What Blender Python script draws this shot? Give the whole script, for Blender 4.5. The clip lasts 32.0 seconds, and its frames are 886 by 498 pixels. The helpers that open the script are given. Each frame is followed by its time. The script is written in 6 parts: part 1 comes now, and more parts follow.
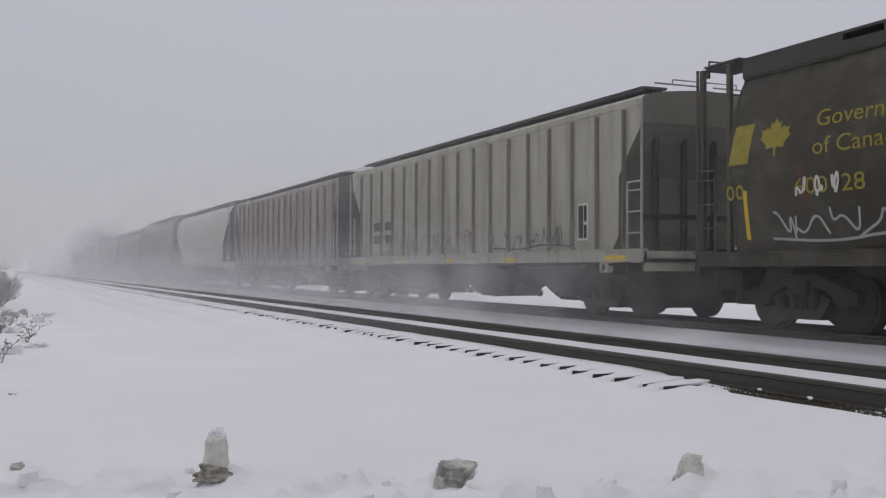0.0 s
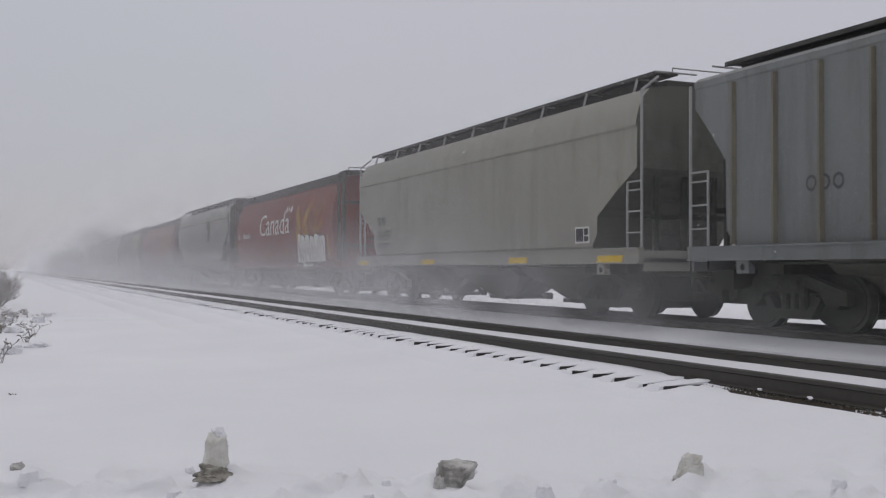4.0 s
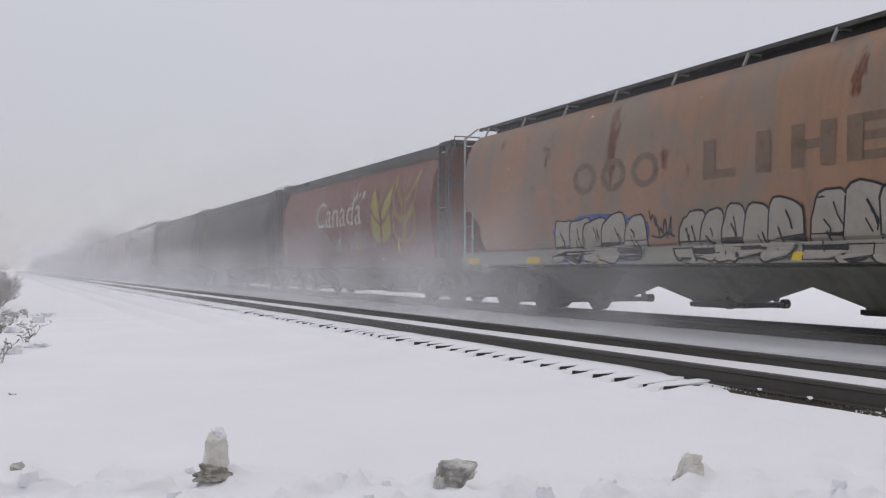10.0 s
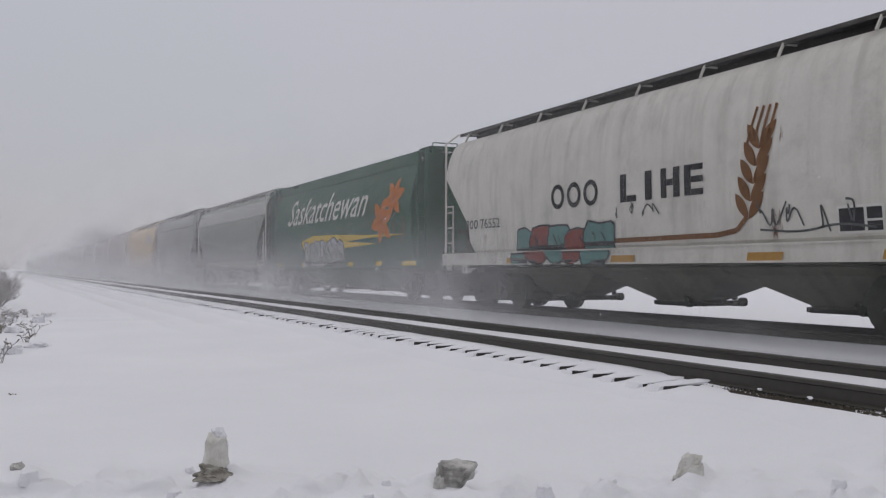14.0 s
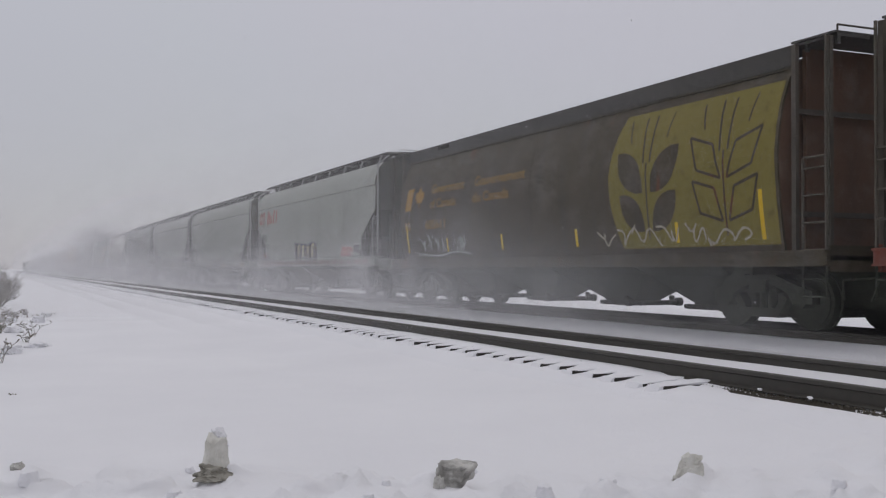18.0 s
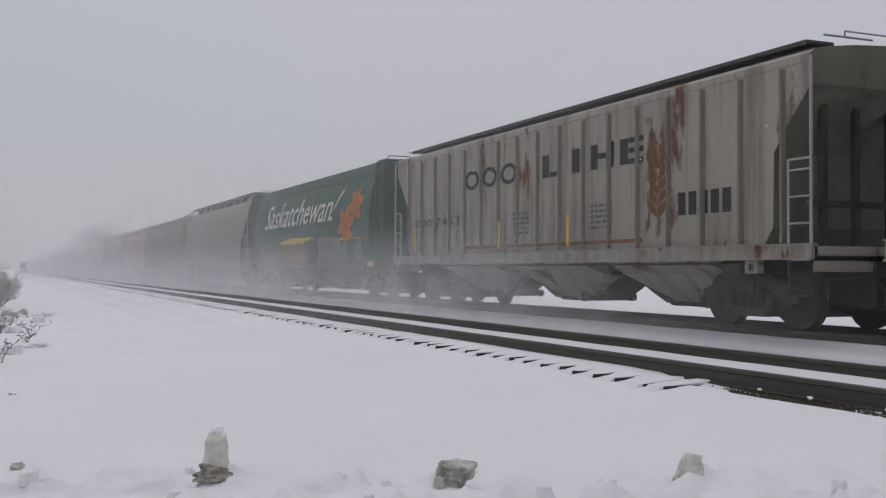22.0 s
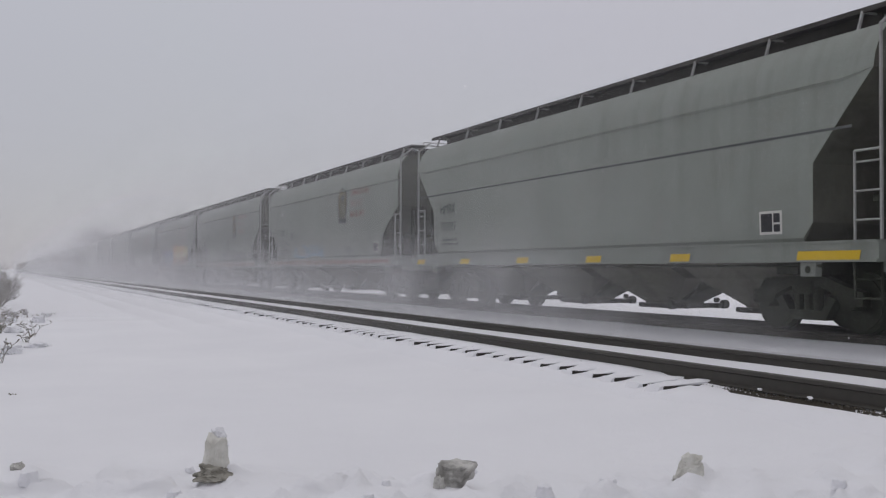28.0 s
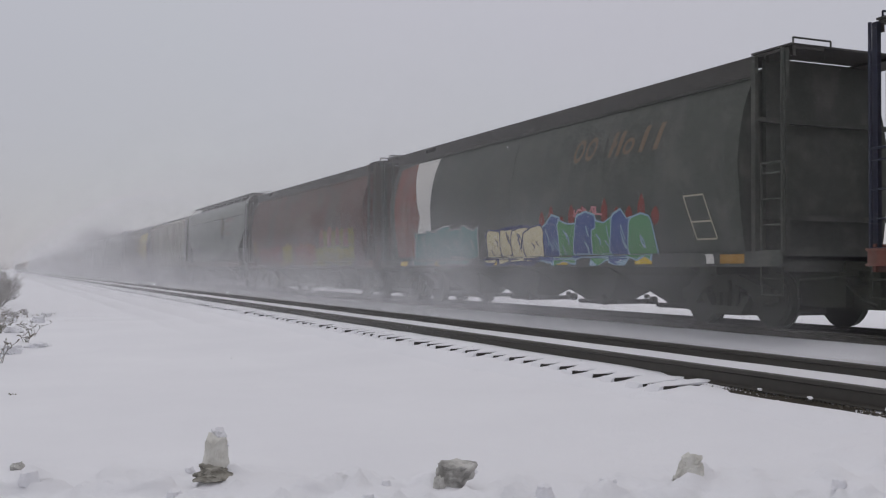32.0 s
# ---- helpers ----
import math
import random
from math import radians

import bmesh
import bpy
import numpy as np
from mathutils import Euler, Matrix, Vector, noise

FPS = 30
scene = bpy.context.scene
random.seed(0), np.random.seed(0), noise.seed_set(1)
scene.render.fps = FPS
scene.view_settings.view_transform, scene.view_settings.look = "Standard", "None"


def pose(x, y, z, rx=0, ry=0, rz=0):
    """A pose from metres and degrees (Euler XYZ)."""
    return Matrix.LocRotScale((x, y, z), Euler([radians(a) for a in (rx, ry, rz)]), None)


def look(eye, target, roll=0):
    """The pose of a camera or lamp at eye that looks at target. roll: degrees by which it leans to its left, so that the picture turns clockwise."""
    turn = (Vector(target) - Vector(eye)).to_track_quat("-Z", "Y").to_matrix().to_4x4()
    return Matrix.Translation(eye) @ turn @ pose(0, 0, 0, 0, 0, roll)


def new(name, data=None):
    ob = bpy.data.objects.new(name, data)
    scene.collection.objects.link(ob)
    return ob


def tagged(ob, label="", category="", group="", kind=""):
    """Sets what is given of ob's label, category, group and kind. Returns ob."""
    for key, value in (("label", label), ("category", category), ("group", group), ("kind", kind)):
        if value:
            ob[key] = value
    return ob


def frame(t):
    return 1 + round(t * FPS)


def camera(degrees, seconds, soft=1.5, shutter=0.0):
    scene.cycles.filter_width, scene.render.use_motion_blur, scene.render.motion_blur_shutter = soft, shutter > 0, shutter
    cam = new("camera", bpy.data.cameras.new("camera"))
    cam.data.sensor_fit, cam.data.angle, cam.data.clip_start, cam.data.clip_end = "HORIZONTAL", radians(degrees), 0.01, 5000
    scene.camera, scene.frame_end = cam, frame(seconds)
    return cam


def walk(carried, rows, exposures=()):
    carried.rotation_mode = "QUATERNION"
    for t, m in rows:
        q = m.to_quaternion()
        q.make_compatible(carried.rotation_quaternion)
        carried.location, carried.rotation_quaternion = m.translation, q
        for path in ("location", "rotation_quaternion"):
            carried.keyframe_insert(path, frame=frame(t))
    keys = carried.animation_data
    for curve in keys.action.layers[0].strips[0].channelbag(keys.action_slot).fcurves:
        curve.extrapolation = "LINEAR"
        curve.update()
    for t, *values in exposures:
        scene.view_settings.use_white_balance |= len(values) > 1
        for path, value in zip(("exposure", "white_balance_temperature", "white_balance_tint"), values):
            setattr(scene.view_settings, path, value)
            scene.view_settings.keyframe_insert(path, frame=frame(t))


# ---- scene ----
cam = camera(46.93, 32.0, soft=1.2)

# one unmoving camera, about 1.4 m over the snow, beside a double track
EYE = (0.0, 0.0, 0.92)
STAND = pose(*EYE, 91.21, 0, -23.42) @ pose(0, 0, 0, 0, 0, 0.2)
walk(cam, [(0.0, STAND), (32.0, STAND)], [(0.0, -0.08), (9.2, -0.08), (9.7, 0.1), (10.1, 0.22), (11.0, 0.17), (11.7, 0.12), (12.3, 0.05), (13.0, -0.08), (32.0, -0.08)])
scene.cycles.transparent_max_bounces = 56

SPEED = 23.3        # train, metres a second
NEAR_TRACK = 7.16   # lateral place of the empty track's centre line
TRAIN_TRACK = 12.386

# ---- sky and sun: a snowy overcast ----
world = bpy.data.worlds.new("overcast_sky")
scene.world = world
world.use_nodes = True
wn, wl = world.node_tree.nodes, world.node_tree.links
wn.clear()
w_out = wn.new("ShaderNodeOutputWorld")
w_bg = wn.new("ShaderNodeBackground")
w_sky = wn.new("ShaderNodeTexSky")
w_sky.sky_type, w_sky.sun_disc = "NISHITA", False
w_sky.sun_elevation, w_sky.sun_rotation = radians(55), radians(33)
w_co = wn.new("ShaderNodeTexCoord")
w_sep = wn.new("ShaderNodeSeparateXYZ")
w_ramp = wn.new("ShaderNodeValToRGB")
w_ramp.color_ramp.elements[0].position, w_ramp.color_ramp.elements[0].color = 0.0, (0.412, 0.405, 0.442, 1)
w_ramp.color_ramp.elements[1].position, w_ramp.color_ramp.elements[1].color = 1.0, (0.72, 0.71, 0.745, 1)
mid = w_ramp.color_ramp.elements.new(0.26)
mid.color = (0.49, 0.48, 0.522, 1)
w_cloud = wn.new("ShaderNodeTexNoise")
w_cloud.inputs["Scale"].default_value = 2.2
w_cloud.inputs["Detail"].default_value = 3
w_mul = wn.new("ShaderNodeMix")
w_mul.data_type, w_mul.blend_type = "RGBA", "MULTIPLY"
w_mul.inputs[0].default_value = 0.06
w_mix = wn.new("ShaderNodeMix")
w_mix.data_type, w_mix.blend_type = "RGBA", "ADD"
w_mix.inputs[0].default_value = 0.01
wl.new(w_co.outputs["Generated"], w_sep.inputs[0])
wl.new(w_co.outputs["Generated"], w_cloud.inputs["Vector"])
wl.new(w_sep.outputs["Z"], w_ramp.inputs[0])
wl.new(w_ramp.outputs[0], w_mul.inputs[6])
wl.new(w_cloud.outputs["Color"], w_mul.inputs[7])
wl.new(w_mul.outputs[2], w_mix.inputs[6])
wl.new(w_sky.outputs[0], w_mix.inputs[7])
wl.new(w_mix.outputs[2], w_bg.inputs[0])
w_bg.inputs[1].default_value = 1.0
wl.new(w_bg.outputs[0], w_out.inputs[0])

sun_data = bpy.data.lights.new("sun", "SUN")
sun_data.energy, sun_data.angle, sun_data.color = 0.3, radians(60), (1.0, 0.97, 0.94)
sun = new("sun", sun_data)
sun.matrix_world = look((9, 14, 24), (0, 0, 0))


# ---- materials ----
def nodes_of(name):
    m = bpy.data.materials.new(name)
    m.use_nodes = True
    nt = m.node_tree
    nt.nodes.clear()
    out = nt.nodes.new("ShaderNodeOutputMaterial")
    b = nt.nodes.new("ShaderNodeBsdfPrincipled")
    nt.links.new(b.outputs[0], out.inputs[0])
    return m, nt, b, out


def node(nt, kind, **values):
    n = nt.nodes.new(kind)
    for k, v in values.items():
        n.inputs[k.replace("_", " ")].default_value = v
    return n


def shifted(nt, stretch=(1, 1, 1)):
    """Object coordinates, stretched, and moved by each object's own random number."""
    co = nt.nodes.new("ShaderNodeTexCoord")
    info = nt.nodes.new("ShaderNodeObjectInfo")
    mul = nt.nodes.new("ShaderNodeVectorMath")
    mul.operation = "MULTIPLY"
    mul.inputs[1].default_value = stretch
    add = nt.nodes.new("ShaderNodeVectorMath")
    add.operation = "MULTIPLY_ADD"
    add.inputs[1].default_value = (37.0, 53.0, 71.0)
    nt.links.new(co.outputs["Object"], mul.inputs[0])
    nt.links.new(info.outputs["Random"], add.inputs[0])
    nt.links.new(mul.outputs[0], add.inputs[2])
    return add.outputs[0]


def ramp(nt, src, lo, hi):
    r = nt.nodes.new("ShaderNodeMapRange")
    r.interpolation_type = "SMOOTHSTEP"
    r.inputs["From Min"].default_value, r.inputs["From Max"].default_value = lo, hi
    nt.links.new(src, r.inputs["Value"])
    return r.outputs[0]


def mixed(nt, fac, a, b, amount=1.0):
    m = nt.nodes.new("ShaderNodeMix")
    m.data_type = "RGBA"
    for sock, v in ((6, a), (7, b)):
        if isinstance(v, tuple):
            m.inputs[sock].default_value = (*v, 1)
        else:
            nt.links.new(v, m.inputs[sock])
    if amount != 1.0:
        s = nt.nodes.new("ShaderNodeMath")
        s.operation = "MULTIPLY"
        s.inputs[1].default_value = amount
        nt.links.new(fac, s.inputs[0])
        fac = s.outputs[0]
    nt.links.new(fac, m.inputs[0])
    return m.outputs[2]


def paint(name, colour, dirt=0.5, dirt_colour=(0.07, 0.06, 0.05), rust=0.0, rough=0.6, patch=None, rust_colour=(0.11, 0.042, 0.02), dust=0.28):
    """Weathered railway paint: blotches, streaks that run down, fine grain and rust."""
    m, nt, b, _ = nodes_of(name)
    big = node(nt, "ShaderNodeTexNoise", Scale=0.55, Detail=6.0, Roughness=0.65)
    streak = node(nt, "ShaderNodeTexNoise", Scale=1.0, Detail=5.0, Roughness=0.6)
    grain = node(nt, "ShaderNodeTexNoise", Scale=14.0, Detail=4.0, Roughness=0.7)
    nt.links.new(shifted(nt), big.inputs["Vector"])
    nt.links.new(shifted(nt, (1.0, 3.2, 0.28)), streak.inputs["Vector"])
    nt.links.new(shifted(nt), grain.inputs["Vector"])
    if patch:
        blot = node(nt, "ShaderNodeTexNoise", Scale=0.55, Detail=12.0, Roughness=0.70, Distortion=0.5)
        nt.links.new(shifted(nt, (1.0, 0.62, 0.42)), blot.inputs["Vector"])
        col = mixed(nt, ramp(nt, blot.outputs[0], 0.48, 0.57), colour, patch)
    else:
        col = mixed(nt, big.outputs[0], tuple(c * 0.86 for c in colour), tuple(min(1, c * 1.12) for c in colour))
    col = mixed(nt, ramp(nt, streak.outputs[0], 0.42, 0.72), col, dirt_colour, dirt)
    col = mixed(nt, ramp(nt, grain.outputs[0], 0.45, 0.8), col, dirt_colour, 0.25 * dirt + 0.05)
    # road dust that clings in soft clouds and specks
    cloud = node(nt, "ShaderNodeTexNoise", Scale=1.7, Detail=9.0, Roughness=0.68)
    nt.links.new(shifted(nt, (1.0, 0.8, 1.0)), cloud.inputs["Vector"])
    col = mixed(nt, ramp(nt, cloud.outputs[0], 0.44, 0.74), col, (0.20, 0.19, 0.165), dust)
    if rust:
        rn = node(nt, "ShaderNodeTexNoise", Scale=1.0, Detail=8.0, Roughness=0.7)
        nt.links.new(shifted(nt, (1.0, 1.1, 0.38)), rn.inputs["Vector"])
        fac = ramp(nt, rn.outputs[0], 0.66 - 0.24 * rust, 0.73 - 0.21 * rust)
        rc = mixed(nt, grain.outputs[0], tuple(c * 0.5 for c in rust_colour), tuple(c * 1.5 for c in rust_colour))
        col = mixed(nt, fac, col, rc)
    nt.links.new(col, b.inputs["Base Color"])
    b.inputs["Roughness"].default_value = rough
    b.inputs["Specular IOR Level"].default_value = 0.3
    bump = node(nt, "ShaderNodeBump", Strength=0.25, Distance=0.02)
    nt.links.new(grain.outputs[0], bump.inputs["Height"])
    nt.links.new(bump.outputs[0], b.inputs["Normal"])
    return m


def flat_paint(name, colour, wear=0.3, rough=0.65):
    """Stencilled or sprayed marks, worn in small flakes."""
    m, nt, b, _ = nodes_of(name)
    n = node(nt, "ShaderNodeTexNoise", Scale=5.0, Detail=6.0, Roughness=0.75)
    nt.links.new(shifted(nt), n.inputs["Vector"])
    dark = tuple(c * 0.45 for c in colour)
    nt.links.new(mixed(nt, ramp(nt, n.outputs[0], 0.5, 0.75), colour, dark, wear), b.inputs["Base Color"])
    b.inputs["Roughness"].default_value = rough
    b.inputs["Specular IOR Level"].default_value = 0.2
    return m


def steel(name, colour, rough=0.6, metal=0.0, snow=0.0):
    m, nt, b, _ = nodes_of(name)
    n = node(nt, "ShaderNodeTexNoise", Scale=6.0, Detail=6.0, Roughness=0.7)
    nt.links.new(shifted(nt), n.inputs["Vector"])
    col = mixed(nt, n.outputs[0], tuple(c * 0.6 for c in colour), tuple(c * 1.4 for c in colour))
    if snow:
        s = node(nt, "ShaderNodeTexNoise", Scale=1.8, Detail=7.0, Roughness=0.7)
        nt.links.new(shifted(nt), s.inputs["Vector"])
        col = mixed(nt, ramp(nt, s.outputs[0], 0.50, 0.75), col, (0.5, 0.5, 0.52), snow)
    nt.links.new(col, b.inputs["Base Color"])
    b.inputs["Roughness"].default_value, b.inputs["Metallic"].default_value = rough, metal
    return m


def snow_surface(name, dirt=0.0):
    m, nt, b, _ = nodes_of(name)
    co = nt.nodes.new("ShaderNodeTexCoord")
    big = node(nt, "ShaderNodeTexNoise", Scale=0.35, Detail=6.0, Roughness=0.6)
    fine = node(nt, "ShaderNodeTexNoise", Scale=9.0, Detail=8.0, Roughness=0.7)
    for n in (big, fine):
        nt.links.new(co.outputs["Object"], n.inputs["Vector"])
    col = mixed(nt, big.outputs[0], (0.78, 0.78, 0.81), (0.90, 0.90, 0.92))
    if dirt:
        grit = node(nt, "ShaderNodeTexNoise", Scale=16.0, Detail=8.0, Roughness=0.85)
        nt.links.new(co.outputs["Object"], grit.inputs["Vector"])
        col = mixed(nt, ramp(nt, grit.outputs[0], 0.62 - 0.2 * dirt, 0.80 - 0.2 * dirt), col, (0.10, 0.095, 0.08), min(1, 0.5 + 0.4 * dirt))
    nt.links.new(col, b.inputs["Base Color"])
    b.inputs["Roughness"].default_value = 0.85
    b.inputs["Specular IOR Level"].default_value = 0.15
    bump = node(nt, "ShaderNodeBump", Strength=0.5, Distance=0.06)
    nt.links.new(fine.outputs[0], bump.inputs["Height"])
    nt.links.new(bump.outputs[0], b.inputs["Normal"])
    return m


def slush(name, pale, dark, amount):
    """Ploughed, refrozen snow: pale, with soft stains and a few dark grains."""
    m, nt, b, _ = nodes_of(name)
    soft = node(nt, "ShaderNodeTexNoise", Scale=7.0, Detail=5.0, Roughness=0.6)
    fine = node(nt, "ShaderNodeTexNoise", Scale=38.0, Detail=6.0, Roughness=0.7)
    for n in (soft, fine):
        nt.links.new(shifted(nt), n.inputs["Vector"])
    col = mixed(nt, ramp(nt, soft.outputs[0], 0.40, 0.66), pale, dark, amount)
    col = mixed(nt, ramp(nt, fine.outputs[0], 0.60, 0.70), col, dark, 0.6 * amount)
    nt.links.new(col, b.inputs["Base Color"])
    b.inputs["Roughness"].default_value = 0.9
    b.inputs["Specular IOR Level"].default_value = 0.15
    bump = node(nt, "ShaderNodeBump", Strength=0.5, Distance=0.03)
    nt.links.new(soft.outputs[0], bump.inputs["Height"])
    nt.links.new(bump.outputs[0], b.inputs["Normal"])
    return m


def air_snow(name, y0, tau, top, fade, most, grain=0.25, rise=1.0):
    """Snow hanging in the air: thin white flakes, thicker with the length y of the bank and gone above its top."""
    m = bpy.data.materials.new(name)
    m.use_nodes = True
    nt = m.node_tree
    nt.nodes.clear()
    out = nt.nodes.new("ShaderNodeOutputMaterial")
    clear = nt.nodes.new("ShaderNodeBsdfTransparent")
    dif = nt.nodes.new("ShaderNodeBsdfDiffuse")
    tra = nt.nodes.new("ShaderNodeBsdfTranslucent")
    dif.inputs[0].default_value = tra.inputs[0].default_value = (0.93, 0.93, 0.94, 1)
    both = nt.nodes.new("ShaderNodeMixShader")
    both.inputs[0].default_value = 0.22
    nt.links.new(dif.outputs[0], both.inputs[1])
    nt.links.new(tra.outputs[0], both.inputs[2])
    co = nt.nodes.new("ShaderNodeTexCoord")
    sep = nt.nodes.new("ShaderNodeSeparateXYZ")
    nt.links.new(co.outputs["Object"], sep.inputs[0])

    def calc(op, a, b=None):
        n = nt.nodes.new("ShaderNodeMath")
        n.operation = op
        for i, v in enumerate((a, b)):
            if v is None:
                continue
            if isinstance(v, (int, float)):
                n.inputs[i].default_value = v
            else:
                nt.links.new(v, n.inputs[i])
        return n.outputs[0]

    reach = calc("POWER", calc("MULTIPLY", calc("MAXIMUM", calc("SUBTRACT", sep.outputs["Y"], y0), 0.0), 1.0 / tau), rise)
    depth = calc("SUBTRACT", 1.0, calc("EXPONENT", calc("MULTIPLY", reach, -1.0)))
    high = nt.nodes.new("ShaderNodeMapRange")
    high.interpolation_type = "SMOOTHSTEP"
    for k, v in (("From Min", top), ("From Max", top + fade), ("To Min", 1.0), ("To Max", 0.0)):
        high.inputs[k].default_value = v
    nt.links.new(sep.outputs["Z"], high.inputs["Value"])
    n = node(nt, "ShaderNodeTexNoise", Scale=0.22, Detail=5.0, Roughness=0.6)
    nt.links.new(co.outputs["Object"], n.inputs["Vector"])
    puff = calc("ADD", calc("MULTIPLY", n.outputs[0], 2 * grain), 1.0 - grain)
    fac = calc("MINIMUM", calc("MULTIPLY", calc("MULTIPLY", calc("MULTIPLY", depth, high.outputs[0]), puff), most), 0.24)
    mix = nt.nodes.new("ShaderNodeMixShader")
    nt.links.new(fac, mix.inputs[0])
    nt.links.new(clear.outputs[0], mix.inputs[1])
    nt.links.new(both.outputs[0], mix.inputs[2])
    nt.links.new(mix.outputs[0], out.inputs[0])
    return m


def blown_snow(name, length, height, most, near, full):
    """A gust of snow dust: ragged, thick at the foot, thinning upwards and towards its two ends."""
    m = bpy.data.materials.new(name)
    m.use_nodes = True
    nt = m.node_tree
    nt.nodes.clear()
    out = nt.nodes.new("ShaderNodeOutputMaterial")
    clear = nt.nodes.new("ShaderNodeBsdfTransparent")
    dif = nt.nodes.new("ShaderNodeBsdfDiffuse")
    dif.inputs[0].default_value = (0.90, 0.90, 0.91, 1)
    co = nt.nodes.new("ShaderNodeTexCoord")
    sep = nt.nodes.new("ShaderNodeSeparateXYZ")
    nt.links.new(co.outputs["Object"], sep.inputs[0])
    n = node(nt, "ShaderNodeTexNoise", Scale=0.55, Detail=4.0, Roughness=0.5)
    nt.links.new(shifted(nt, (1, 0.8, 1.2)), n.inputs["Vector"])
    up = nt.nodes.new("ShaderNodeMapRange")
    up.interpolation_type = "SMOOTHSTEP"
    for k, v in (("From Min", 0.0), ("From Max", height), ("To Min", 1.0), ("To Max", 0.0)):
        up.inputs[k].default_value = v
    nt.links.new(sep.outputs["Z"], up.inputs["Value"])
    along = nt.nodes.new("ShaderNodeMath")
    along.operation = "ABSOLUTE"
    nt.links.new(sep.outputs["Y"], along.inputs[0])
    end = nt.nodes.new("ShaderNodeMapRange")
    end.interpolation_type = "SMOOTHSTEP"
    for k, v in (("From Min", length * 0.18), ("From Max", length * 0.5), ("To Min", 1.0), ("To Max", 0.0)):
        end.inputs[k].default_value = v
    nt.links.new(along.outputs[0], end.inputs["Value"])
    a = nt.nodes.new("ShaderNodeMath")
    a.operation = "MULTIPLY"
    nt.links.new(up.outputs[0], a.inputs[0])
    nt.links.new(end.outputs[0], a.inputs[1])
    b = nt.nodes.new("ShaderNodeMath")
    b.operation = "MULTIPLY"
    nt.links.new(a.outputs[0], b.inputs[0])
    nt.links.new(ramp(nt, n.outputs[0], 0.30, 0.74), b.inputs[1])
    c = nt.nodes.new("ShaderNodeMath")
    c.operation = "MULTIPLY"
    c.inputs[1].default_value = most
    # the train whirls it up only behind the shelter of the bank
    geo = nt.nodes.new("ShaderNodeNewGeometry")
    at = nt.nodes.new("ShaderNodeSeparateXYZ")
    nt.links.new(geo.outputs["Position"], at.inputs[0])
    lee = nt.nodes.new("ShaderNodeMath")
    lee.operation = "MULTIPLY"
    nt.links.new(b.outputs[0], lee.inputs[0])
    nt.links.new(ramp(nt, at.outputs["Y"], near, full), lee.inputs[1])
    nt.links.new(lee.outputs[0], c.inputs[0])
    mix = nt.nodes.new("ShaderNodeMixShader")
    nt.links.new(c.outputs[0], mix.inputs[0])
    nt.links.new(clear.outputs[0], mix.inputs[1])
    nt.links.new(dif.outputs[0], mix.inputs[2])
    nt.links.new(mix.outputs[0], out.inputs[0])
    return m


